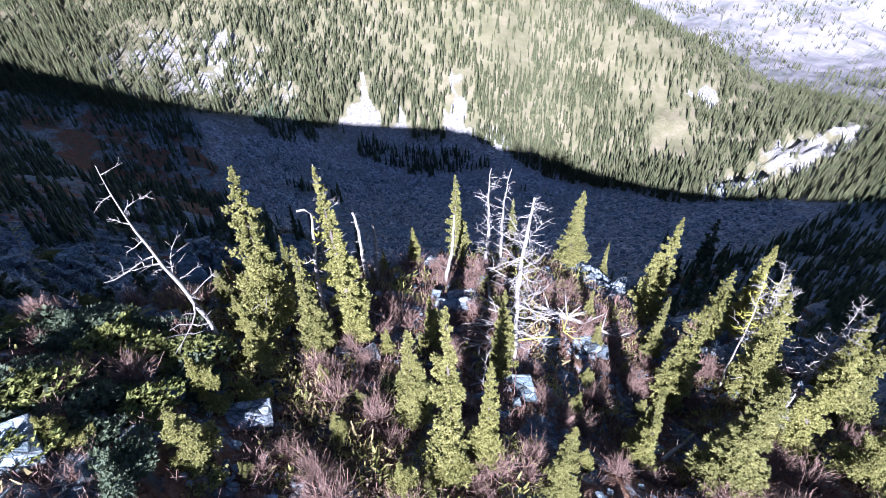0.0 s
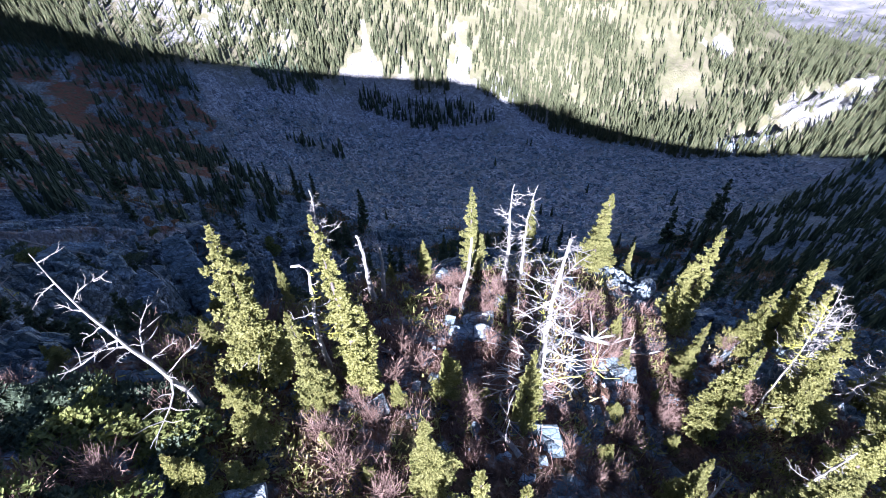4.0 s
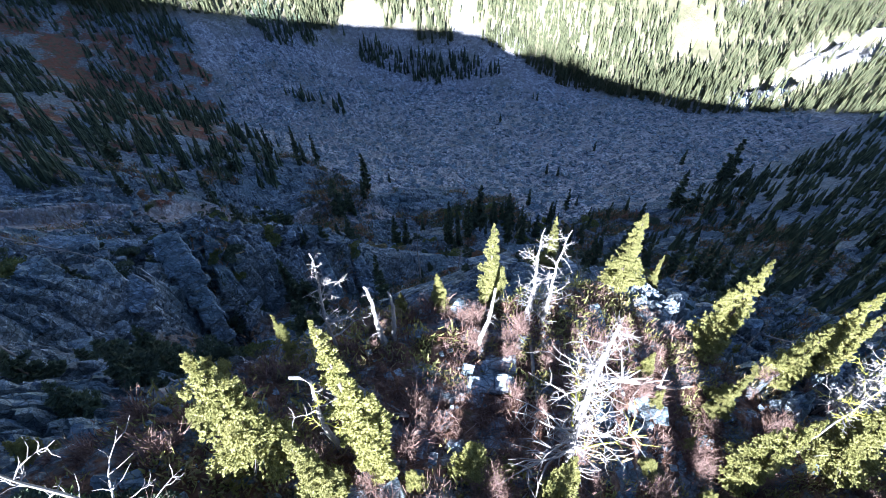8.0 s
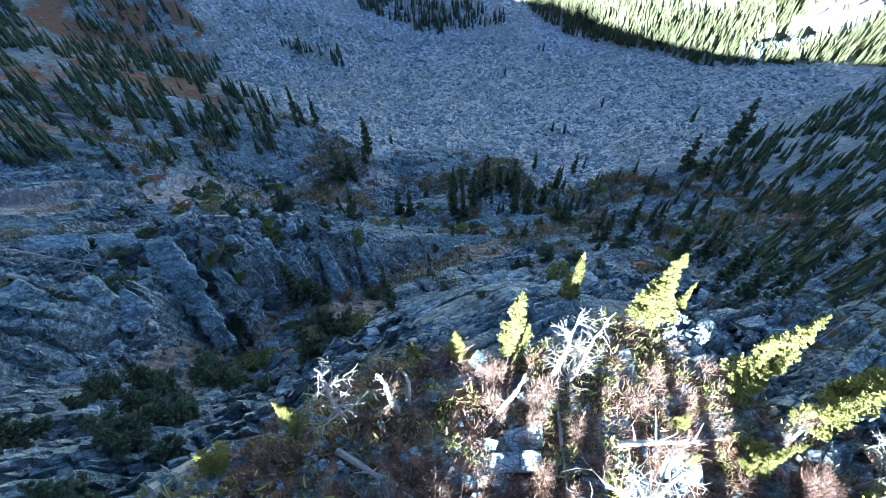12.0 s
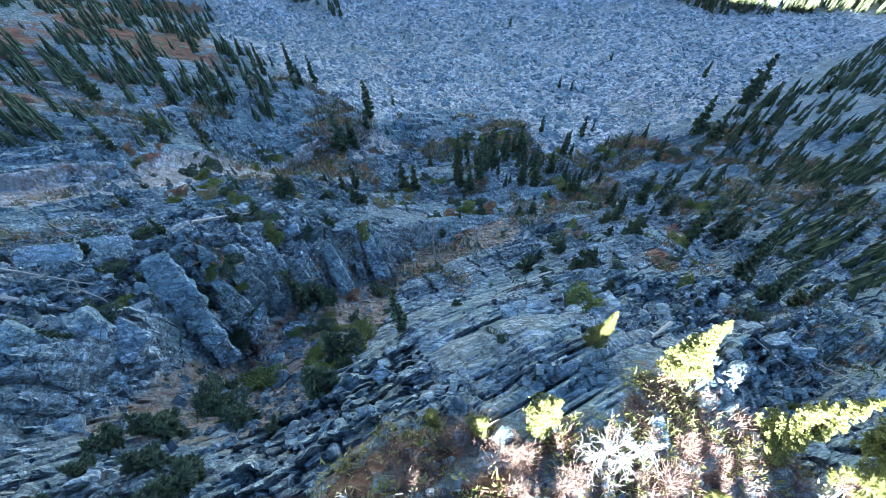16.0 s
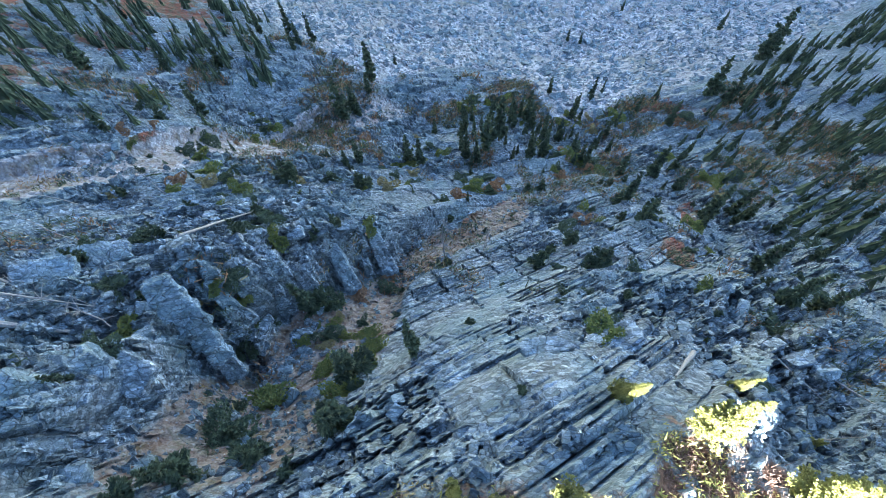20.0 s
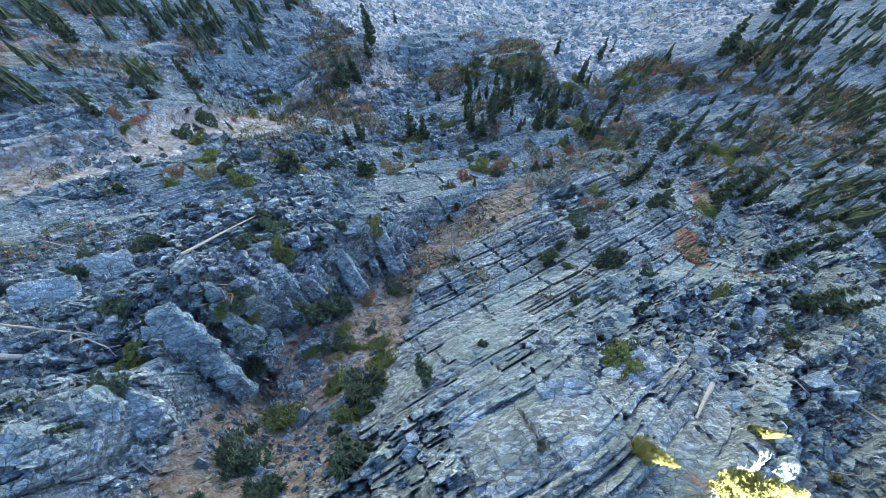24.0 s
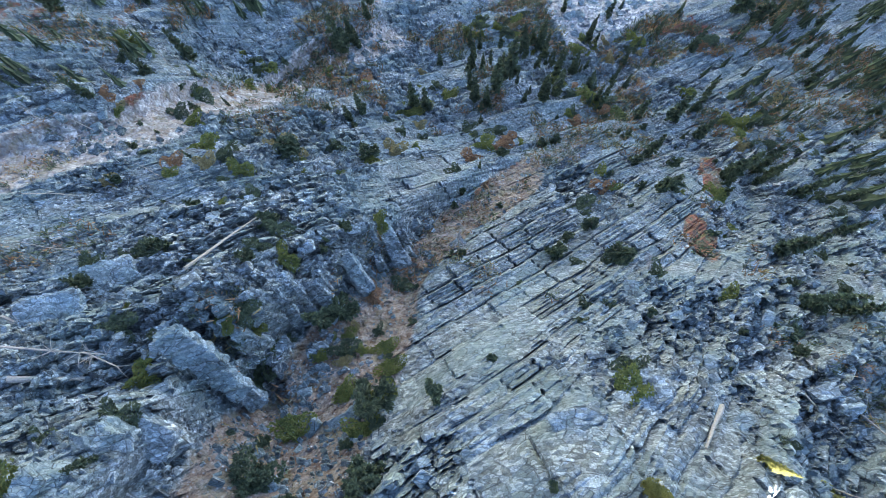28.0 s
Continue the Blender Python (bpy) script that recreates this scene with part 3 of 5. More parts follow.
def spread(lo, hi, fine, low_end, high_end, low_grow, high_grow):
    mid = list(np.arange(lo, hi + fine / 2, fine))
    at, step, up = mid[-1], fine, []
    while at < high_end:
        step = step * high_grow
        at += step
        up.append(at)
    at, step, down = mid[0], fine, []
    while at > low_end:
        step = step * low_grow
        at -= step
        down.append(at)
    return np.array(down[::-1] + mid + up)


# the net runs with the strike of the strata
GX = spread(-46, 72, 0.21, -1700, 1800, 1.028, 1.026)
GY = np.concatenate([spread(-12, 8, 0.3, -1500, 7.9, 1.06, 1.0), np.arange(8.2, 74, 0.135), spread(74.1, 100, 0.27, 74.2, 3000, 1.0, 1.019)])
GY = np.unique(GY.round(4))
mu, mv = np.meshgrid(GX, GY)
PX, PY = (mu * STRIKE[0] - mv * STRIKE[1]).ravel(), (mu * STRIKE[1] + mv * STRIKE[0]).ravel()
PZ, RIDGE, FLOOR, OPPOSITE, CRAG, BED, RAMPS, TONE = land(PX, PY)
nx, ny = len(GX), len(GY)
ii = (np.arange(ny - 1)[:, None] * nx + np.arange(nx - 1)[None]).ravel()
ground = new("ground", mesh_of("ground", np.c_[PX, PY, PZ], np.c_[ii, ii + 1, ii + nx + 1, ii + nx], GROUND))
tagged(ground, "steep grey rock mountainside with scree, soil and heath", "ground", kind="structure")


BARE = bald_at(PX, PY)
BRUSH = np.clip(1.1 * ellipse(PX, PY, -150, 226, 44, 24, -20) + 0.8 * ellipse(PX, PY, -98, 145, 26, 12, -55) + 0.6 * smooth(-45, -75, PX) * smooth(60, 90, PY) + 0.25 * ellipse(PX, PY, 0, 118, 14, 12) + 1.1 * ellipse(PX, PY, -55.5, 63, 7, 3, 40) + 1.1 * ellipse(PX, PY, -49.5, 72.7, 5, 3, 50) + 0.8 * ellipse(PX, PY, 0, 60, 9, 2.6, 45)
                + 0.5 * ellipse(PX, PY, 47, 118, 9, 5, 30) + 0.5 * ellipse(PX, PY, 58, 114, 8, 5) + 0.9 * ellipse(PX, PY, 22.5, 50.7, 4, 2, 70) + 0.8 * ellipse(PX, PY, 32, 63, 6, 2, 60)
                + 0.05 * smooth(30, 60, PX) * smooth(160, 90, PY) * smooth(20, 50, PY) + 0.3 * ellipse(PX, PY, 22, 78, 16, 14), 0, 1) * CRAG * np.clip(0.65 + 0.6 * waves(PX, PY, 9, 97) + 0.4 * waves(PX, PY, 3, 98), 0, 1.2)
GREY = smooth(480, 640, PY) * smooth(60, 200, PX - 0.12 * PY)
cover = ground.data.attributes.new("cover", "FLOAT_COLOR", "POINT")
cover.data.foreach_set("color", np.c_[RIDGE, np.clip(FLOOR + 0.85 * RAMPS * CRAG, 0, 1), np.clip(BED + 0.5 * RAMPS, 0, 1) * CRAG, OPPOSITE].astype(np.float32).ravel())
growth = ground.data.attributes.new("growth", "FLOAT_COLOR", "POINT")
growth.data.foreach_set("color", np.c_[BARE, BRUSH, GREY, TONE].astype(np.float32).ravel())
GZ = PZ.reshape(ny, nx)


def ground_at(x, y):
    """Height of the sheet at points of the plan."""
    x, y = np.atleast_1d(np.asarray(x, float)), np.atleast_1d(np.asarray(y, float))
    x, y = x * STRIKE[0] + y * STRIKE[1], -x * STRIKE[1] + y * STRIKE[0]
    i, j = np.clip(np.searchsorted(GX, x) - 1, 0, nx - 2), np.clip(np.searchsorted(GY, y) - 1, 0, ny - 2)
    a, b = (x - GX[i]) / (GX[i + 1] - GX[i]), (y - GY[j]) / (GY[j + 1] - GY[j])
    return (GZ[j, i] * (1 - a) + GZ[j, i + 1] * a) * (1 - b) + (GZ[j + 1, i] * (1 - a) + GZ[j + 1, i + 1] * a) * b


def on_ground(x, y):
    return float(ground_at(x, y)[0])


# ---- trees ----
def part(name, mesh, parent, label=""):
    ob = new(name, mesh)
    ob.parent = parent
    if label:
        ob["label"] = label
    return ob


def tube(points, radii, sides=6, seed=0, rough=0.14):
    """A tapered round limb along points: vertices and quads."""
    rng = np.random.default_rng(seed)
    pts, verts = [Vector(p) for p in points], []
    for i, p in enumerate(pts):
        way = (pts[min(i + 1, len(pts) - 1)] - pts[max(i - 1, 0)]).normalized()
        side = way.orthogonal().normalized()
        other = way.cross(side)
        for k in range(sides):
            a = 2 * math.pi * k / sides
            r = radii[i] * (1 + rough * (rng.random() - 0.5) * 2)
            verts.append(p + side * math.cos(a) * r + other * math.sin(a) * r)
    f = []
    for i in range(len(pts) - 1):
        for k in range(sides):
            n = (k + 1) % sides
            f.append((i * sides + k, i * sides + n, (i + 1) * sides + n, (i + 1) * sides + k))
    return np.array(verts), np.array(f)


def joined(pieces):
    verts, faces, at = [], [], 0
    for v, f in pieces:
        verts.append(v)
        faces.append(f + at)
        at += len(v)
    return np.concatenate(verts), np.concatenate(faces)


def blades(rng, centres, ways, length, width, count, scatter):
    """Tufts: count narrow leaves round each centre. Vertices and quads."""
    n = len(centres) * count
    c = np.repeat(centres, count, 0)
    d = np.repeat(ways, count, 0) + scatter * rng.normal(size=(n, 3))
    d /= np.linalg.norm(d, axis=1)[:, None]
    s = np.cross(d, np.repeat(ways, count, 0) * np.array([1, 1, 0.4]) + np.array([0, 0, 0.8]) + 0.45 * rng.normal(size=(n, 3)))
    s /= np.linalg.norm(s, axis=1)[:, None] + 1e-6
    l = np.repeat(length, count)[:, None] * rng.uniform(0.6, 1.3, (n, 1))
    w = l * width * rng.uniform(0.7, 1.3, (n, 1))
    v = np.stack([c - d * l * 0.25, c + s * w + d * l * 0.25, c + d * l, c - s * w + d * l * 0.2], 1).reshape(-1, 3)
    return v, np.arange(4 * n).reshape(-1, 4)


def crown_of(seed, tall, wide, low, tufts, leaf, ragged=0.25, leaves=6, taper=0.85):
    """The foliage of a fir: single boughs, drooping and rising again at the tip, each set with tufts."""
    rng = np.random.default_rng(seed)
    n = max(40, tufts // 46)
    up = low + (1 - low) * (np.arange(n) + rng.random(n)) / n
    up = low + (1 - low) * ((up - low) / (1 - low)) ** 1.15
    turn = 2.4 * np.arange(n) + rng.normal(0, 0.5, n)
    reach = wide * (np.clip(1 - up, 0, 1) ** taper + 0.03)
    side = 1 + 0.8 * ragged * np.cos(turn + 6 * rng.random()) + 0.6 * ragged * np.cos(turn * 2 + up * 9 + 6 * rng.random())
    reach *= np.clip(side, 0.45, 1.5) * (1 + ragged * rng.normal(size=n)).clip(0.35, 1.75) * (1 - 0.4 * smooth(low + 0.12, low, up))
    share = reach / reach.sum()
    k = rng.choice(n, tufts, p=0.75 * share + 0.25 / n)
    s = rng.uniform(0.1, 1.0, tufts) ** 0.75
    r = reach[k] * s
    t = turn[k] + rng.normal(0, 0.24, tufts) * (1.1 - 0.55 * s)
    z = up[k] * tall - 0.34 * r + 0.22 * reach[k] * s ** 3 + rng.normal(0, 0.05, tufts) * (reach[k] + 0.2)
    c = np.c_[np.cos(t) * r, np.sin(t) * r, z]
    w = np.c_[np.cos(t), np.sin(t), 0.3 + 0.9 * (up[k] > 0.93)]
    size = leaf * (0.6 + 0.6 * np.clip(1 - up[k], 0, 1) ** 0.4) * rng.uniform(0.8, 1.25, tufts)
    tip = np.c_[np.zeros(8), np.zeros(8), tall * np.linspace(0.94, 1.0, 8)]
    c, w, size = np.concatenate([c, tip]), np.concatenate([w, np.tile((0.0, 0.0, 1.0), (8, 1))]), np.concatenate([size, np.full(8, leaf * 0.7)])
    return blades(rng, c, w, size, 0.3, leaves, 0.6)


def conifer(seed, tall, wide, low=0.06, tufts=1500, leaf=0.26, mat=None, ragged=0.25, skirt=False, leaves=6, sway=0.0, name="fir_tree"):
    """A fir as a thing at the origin: trunk and crown, some with a skirt of dead twigs."""
    thing = new(name)
    rng = random.Random(seed)
    bend = [(0, 0, -0.4)] + [(sway * tall * (k / 8) ** 2 + 0.02 * rng.uniform(-1, 1), 0.02 * rng.uniform(-1, 1), tall * 0.98 * k / 8) for k in range(1, 9)]
    girth = 0.016 * tall + 0.03
    v, f = tube(bend, [girth * (1 - 0.93 * k / 8) for k in range(9)], 7, seed)
    part("trunk", mesh_of("trunk", v, f, BARK, True), thing)
    v, f = crown_of(seed, tall, wide, low, tufts, leaf, ragged, leaves)
    v[:, 0] += sway * np.clip(v[:, 2], 0, None) ** 2 / tall
    part("crown", mesh_of("crown", v, f, mat or SPRAY), thing)
    if skirt:
        for k in range(26):
            a, z, l = rng.uniform(0, 6.28), rng.uniform(0.03, 0.3) * tall, rng.uniform(0.5, 1.0) * wide * 1.1
            p = [(math.cos(a) * l * s, math.sin(a) * l * s, z - 0.25 * l * s + 0.08 * rng.uniform(-1, 1)) for s in (0, 0.4, 0.75, 1)]
            v, f = tube(p, [0.03, 0.02, 0.014, 0.006], 3, seed + k)
            part("dead_twig", mesh_of("dead_twig", v, f, DEADWOOD), thing, "bare grey lower twig")
    return thing


def snag(seed, tall, limbs, lean=(0.0, 0.0), girth=0.17, reach=1.6, broken=True, bent=False, lichen=0.0, low=0.15):
    """A dead tree: a bleached trunk with bare, forked limbs."""
    rng = random.Random(seed)
    thing = new("dead_tree")
    top, girth, limbs = 18, girth * 0.62, int(limbs * 1.7)

    def along(s):
        return Vector((lean[0] * tall * s + 0.05 * tall * math.sin(5 * s + seed) * s * 0.5 + 0.02 * math.sin(31 * s + seed), lean[1] * tall * s + 0.03 * tall * math.cos(4 * s + seed) * s * 0.5 + 0.02 * math.cos(27 * s), tall * s))

    path = [Vector((0, 0, -0.5))] + [along(k / top) for k in range(1, top + 1)]
    if bent:
        path += [path[-1] + Vector((-0.25, 0.05, 0.12)), path[-1] + Vector((-0.55, 0.1, 0.02))]
    radii = [girth * (1 - (0.62 if broken else 0.9) * min(1, k / top)) for k in range(len(path))]
    v, f = tube(path, radii, 8, seed, 0.3)
    cap = len(v)
    v = np.concatenate([v, [list(path[-1] + (path[-1] - path[-2]) * 0.06)]])
    f3 = np.array([(cap - 8 + k, cap - 8 + (k + 1) % 8, cap) for k in range(8)])
    part("trunk", mesh_of("trunk", v, [f, f3], DEADWOOD, True), thing)
    for k in range(limbs):
        s = low + (0.98 - low) * (k + rng.random()) / limbs
        a = rng.uniform(0, 6.28)
        l = reach * (1.15 - 0.75 * s) * rng.uniform(0.45, 1.2) * (1.0 if k % 3 else 0.35)
        rise = rng.uniform(-0.35, 0.5)
        base = along(s)
        p, q = [base], base
        for step in range(5):
            a += rng.uniform(-0.45, 0.45)
            rise += rng.uniform(-0.2, 0.3)
            q = q + Vector((math.cos(a), math.sin(a), rise)).normalized() * l / 5
            p.append(q)
        r = 0.014 + 0.016 * l * (1 - 0.4 * s)
        bits = [tube(p, [r * (1 - 0.85 * i / 5) for i in range(6)], 5, seed * 31 + k)]
        for fork in range(rng.randint(4, 8)):
            i = rng.randint(1, 4)
            b = a + rng.choice((-1, 1)) * rng.uniform(0.5, 1.4)
            m = l * rng.uniform(0.15, 0.42)
            e = p[i] + Vector((math.cos(b), math.sin(b), rng.uniform(-0.3, 0.8))) * m * 0.5
            g = e + Vector((math.cos(b + 0.4), math.sin(b + 0.4), rng.uniform(-0.2, 0.9))) * m * 0.5
            bits.append(tube([p[i], e, g], [r * 0.5, r * 0.34, r * 0.12], 4, seed * 17 + fork))
        v, f = joined(bits)
        yellow = rng.random() < lichen
        part("limb", mesh_of("limb", v, f, LICHEN if yellow else DEADWOOD, True), thing, "limb crusted with yellow lichen" if yellow else "")
    return thing


def put(thing, x, y, scale=1.0, turn=0.0, lean=(0.0, 0.0), sink=0.0, wide=1.0):
    """The pose of a thing that stands on the ground at x, y."""
    m = pose(x, y, on_ground(x, y) - sink, math.degrees(-lean[1]), math.degrees(lean[0])) @ pose(0, 0, 0, 0, 0, turn)
    return m @ Matrix.Diagonal((scale * wide, scale * wide, scale, 1))


# ---- live firs on the sunlit ridge: plan, height, girth, kind ----
FIRS = [conifer(11, 8, 0.95, 0.04, 9600, 0.085, leaves=8), conifer(12, 8, 0.75, 0.04, 8600, 0.084, ragged=0.3, leaves=8), conifer(13, 8, 1.1, 0.08, 9800, 0.086, ragged=0.4, skirt=True, leaves=8),
        conifer(14, 8, 1.05, 0.03, 10400, 0.086, ragged=0.45, sway=0.05, leaves=8), conifer(15, 4, 0.8, 0.02, 5200, 0.075, ragged=0.4, leaves=8)]
FIR_WORDS = ["slender yellow-green fir standing on the sunlit ridge", "narrow spire of a green fir on the ridge", "ragged old fir with bare grey lower twigs",
             "leaning bushy fir at the edge of the ridge", "small bushy young fir among heath and stones"]
FIRST = set()


def plant(kinds, words, k, x, y, tall, own, wide=1.0, lean=(0.0, 0.0), turn=None, group="", sink=0.15, category="tree"):
    """The first of a kind is moved to its place, the others are copies of it."""
    turn = (x * 71 + y * 37) % 360 if turn is None else turn
    m = put(kinds[k], x, y, tall / own, turn, lean, sink, wide)
    ob = kinds[k]
    if ob in FIRST:
        ob = copy_thing(ob, m)
        ob.matrix_basis = m
    else:
        FIRST.add(ob)
        tagged(ob, words[k], category, group)
        ob.matrix_basis = m
    return ob


def fir(k, x, y, tall, wide=1.0, lean=(0.0, 0.0)):
    return plant(FIRS, FIR_WORDS, k, x, y, tall, 4 if k == 4 else 8, wide, lean, group="firs on the ridge")


fir(2, -8.2, 15.9, 9.2, .85, (0.06, -0.02))
fir(0, -5.9, 14.6, 6.8, .85)
fir(1, -4.5, 15.8, 9.4, .95, (-0.08, 0.14))
fir(3, -7.8, 12.9, 4.6, 1.0)
fir(4, -7.6, 10.9, 2.5, 1.0)
fir(0, -2.5, 25.4, 4.0, 1.1)
fir(1, 0.2, 25.5, 7.3, 1.0)
fir(0, -1.7, 11.7, 5.9, 1.15)
fir(1, -0.2, 8.6, 10.1, .7)
fir(0, 1.1, 9.5, 7.2, .7)
fir(4, -1.1, 15.8, 4.3, .75)
fir(0, 8.6, 29.2, 6.4, 1.35, (0.08, 0.12))
fir(0, 4.4, 30.8, 6.4, 0.75)
fir(0, 12.4, 31.7, 4.6, 0.7)
fir(0, 2.1, 15.0, 6.2, .85)
fir(0, 12.4, 11.2, 8.2, 1.4)
fir(0, 12.8, 17.5, 9.0, 0.95)
fir(2, 17.7, 18.2, 9.3, 0.95, (-0.06, 0.04))
fir(1, 18.4, 14.6, 9.2, 1.3)
fir(3, 20.2, 12.0, 7.4, 1.0)
fir(0, 14.0, 25.7, 9.3, 1.05, (0.07, 0.07))
fir(0, 12.5, 20.9, 6.0, 0.75)
fir(4, 12.9, 21.6, 2.8, 0.9)
fir(2, 17.4, 23.4, 6.8, 0.9)
fir(0, 20.6, 25.3, 9.6, 0.95)
fir(0, 23.3, 26.0, 9.2, 0.95)
fir(2, 23.2, 17.4, 8.6, 0.95)
fir(0, 25.0, 20.6, 8.4, 0.9)
fir(3, 25.5, 12.4, 8.0, 1.0)
fir(4, 8.5, 11.6, 4.6, 0.7)
fir(0, 3.8, 8.6, 5.6, 1)
fir(0, 8.8, 12.5, 6.2, .9)
fir(4, -9.0, 10.7, 2.7, 1)
fir(4, -8.3, 8.1, 3.2, 1.2)
fir(4, -1.8, 7.6, 2.8, 1)
fir(4, 8.6, 22.6, 2.9, .8)
fir(4, -4.4, 10.1, 1.8, 1.1)
fir(4, -3.9, 11.7, 1.6, .9)
fir(4, -3.1, 15.3, 2.2, .9)
fir(4, -13.1, 9.2, 1.5, 1.3)
fir(4, -11.3, 7.4, 1.7, 1.4)
fir(4, -12.1, 13.1, 1.0, 1.1)
fir(4, -12.0, 11.2, 0.7, 1.3)
fir(4, 6.0, 14.2, 2.7, .8)
fir(4, 8.9, 20.9, 2.4, .8)
fir(4, 10.2, 18.8, 2.1, .9)
fir(4, -6.9, 7.8, 1.4, 1.1)
fir(4, 6.5, 13.7, 1.3, .9)
fir(4, -4.6, 25.9, 2.6, .8)
fir(4, -1.0, 7.9, 1.4, .9)
fir(4, 17.5, 17.6, 2.2, .8)
fir(4, 19.2, 28.4, 2.8, 0.8)
fir(0, 29.0, 22.5, 6.0, 0.9)
fir(4, -15.5, 10.0, 2.0, 1.4)
fir(4, -14.6, 6.0, 2.6, 1.3)
fir(1, -9.2, 21.4, 4.5, 0.9)
fir(2, 28.0, 15.5, 7.0, 1.0)
fir(4, 10.6, 16.2, 1.8, 1.2)
fir(4, 3.9, 19.6, 1.5, 1.2)
fir(4, 7.4, 17.4, 1.6, 1.3)
fir(4, -5.6, 13.0, 1.3, 1.3)
fir(4, 0.6, 16.0, 1.4, 1.2)
fir(4, 5.4, 10.6, 1.8, 1.2)
fir(4, -10.4, 16.6, 2.2, 1.1)
fir(4, -11.6, 19.5, 2.6, 1.0)
fir(4, -17.0, 12.5, 2.2, 1.4)
fir(4, -18.5, 9.0, 2.6, 1.4)
fir(4, -16.0, 15.5, 1.8, 1.3)

# ---- dead trees on the ridge ----
GHOST = "bleached dead tree with bare twisted limbs on the ridge"


def dead(seed, x, y, tall, limbs, label=GHOST, **kw):
    ob = snag(seed, tall, limbs, **kw)
    ob.matrix_basis = pose(x, y, on_ground(x, y) - 0.1)
    return tagged(ob, label, "dead tree", "dead trees on the ridge")


dead(1, -9.2, 13.2, 9.2, 10, "tall leaning grey snag with long crooked side limbs", lean=(-0.1, -0.03), girth=0.17, reach=2.3, broken=False, low=0.25)
dead(2, -24.8, 22.5, 8.4, 16, "thin bare snag with yellow lichen at its tips", lean=(0.02, 0.03), girth=0.11, reach=1.6, broken=False, lichen=0.4)
dead(3, -6.1, 16.6, 8.2, 12, "broken snag with a bent top and yellow lichen", lean=(0.06, -0.08), girth=0.2, reach=1.5, bent=True, lichen=0.35, low=0.35)
dead(4, -5.0, 22.2, 5.4, 12, "stout broken grey snag split near its foot", lean=(-0.06, 0.0), girth=0.24, reach=0.8)
dead(5, -4.6, 22.6, 4.6, 6, "stub of a broken grey trunk", lean=(0.05, 0.02), girth=0.22, reach=0.5)
dead(6, -0.5, 22.4, 5.4, 8, "weathered snag leaning over the ridge stones", lean=(0.14, 0.0), girth=0.2, reach=0.7)
dead(7, 2.0, 24.0, 7.6, 24, girth=0.24, reach=1.5, lean=(0.03, 0.02), broken=False)
dead(8, 2.8, 23.9, 7.7, 20, girth=0.2, reach=1.7, lean=(0.04, 0.0), broken=False)
dead(9, 3.0, 16.5, 9.2, 60, "big white dead tree bristling with long branches", girth=0.26, reach=2.9, lean=(0.03, 0.19), lichen=0.05, low=0.1)
dead(10, 20.0, 28.6, 6.4, 10, girth=0.11, reach=0.9, lean=(0.02, 0.02), broken=False)
dead(11, 19.7, 21.1, 9.8, 34, "dead tree with yellow lichen along its limbs", girth=0.15, reach=1.7, lichen=0.25, lean=(-0.09, 0.08), broken=False)
dead(12, 20.8, 22.4, 9.0, 30, "bare white tree with long forked branches", girth=0.15, reach=2.2, lichen=0.1, lean=(0.03, 0.0), broken=False)
dead(13, 23.6, 20.5, 9.2, 34, girth=0.16, reach=2.2, lean=(0.02, 0.02), broken=False)
dead(14, 18.4, 20.1, 8.9, 40, "bare white tree with long forked branches", girth=0.17, reach=2.4, lean=(-0.04, 0.05), broken=False, low=0.2)
dead(15, 29.5, 19.5, 7.5, 24, girth=0.14, reach=1.6, broken=False)
dead(18, 16.6, 18.9, 10.4, 26, "dead tree with yellow lichen along its limbs", girth=0.13, reach=1.4, lichen=0.5, lean=(-0.05, 0.04), broken=False, low=0.5)
dead(16, -7.2, 21.8, 9.0, 20, "twisted bare snag below the ridge lip", girth=0.13, reach=1.8, lean=(0.06, -0.08))
dead(17, 15.5, 13.5, 6.0, 14, girth=0.15, reach=1.2)


# ---- fallen trunks ----
def log(x0, y0, x1, y1, girth, stubs=4, seed=0, lift=0.15, label="bleached fallen trunk lying on the ground"):
    rng = random.Random(seed)
    thing = new("fallen_trunk")
    a, b = Vector((x0, y0, on_ground(x0, y0) + lift)), Vector((x1, y1, on_ground(x1, y1) + lift))
    bow = [a.lerp(b, s) + Vector((0, 0, 0.05 * math.sin(9 * s + seed))) for s in (0, 0.2, 0.4, 0.6, 0.8, 1)]
    v, f = tube([p - a for p in bow], [girth * (1.15 - 0.7 * s) for s in (0, 0.2, 0.4, 0.6, 0.8, 1)], 8, seed)
    caps = [np.array([[7, 6, 5, 4], [7, 4, 3, 0], [3, 2, 1, 0]]), np.array([[0, 1, 2, 3], [0, 3, 4, 7], [4, 5, 6, 7]]) + len(v) - 8]
    part("trunk", mesh_of("trunk", v, [f, *caps], DEADWOOD), thing)
    for k in range(stubs):
        p = bow[rng.randint(1, 5)] - a
        d = Vector((rng.uniform(-1, 1), rng.uniform(-1, 1), rng.uniform(0.1, 1))).normalized() * rng.uniform(0.3, 1.1) * (1.7 if stubs > 10 else 1.0)
        v, f = tube([p, p + d * 0.5 + Vector((0, 0, 0.08)), p + d], [girth * 0.4, girth * 0.28, 0.01], 5, seed + k)
        part("branch_stub", mesh_of("branch_stub", v, f, DEADWOOD), thing)
    thing.matrix_basis = Matrix.Translation(a)
    return tagged(thing, label, "fallen trunk", "fallen trunks")


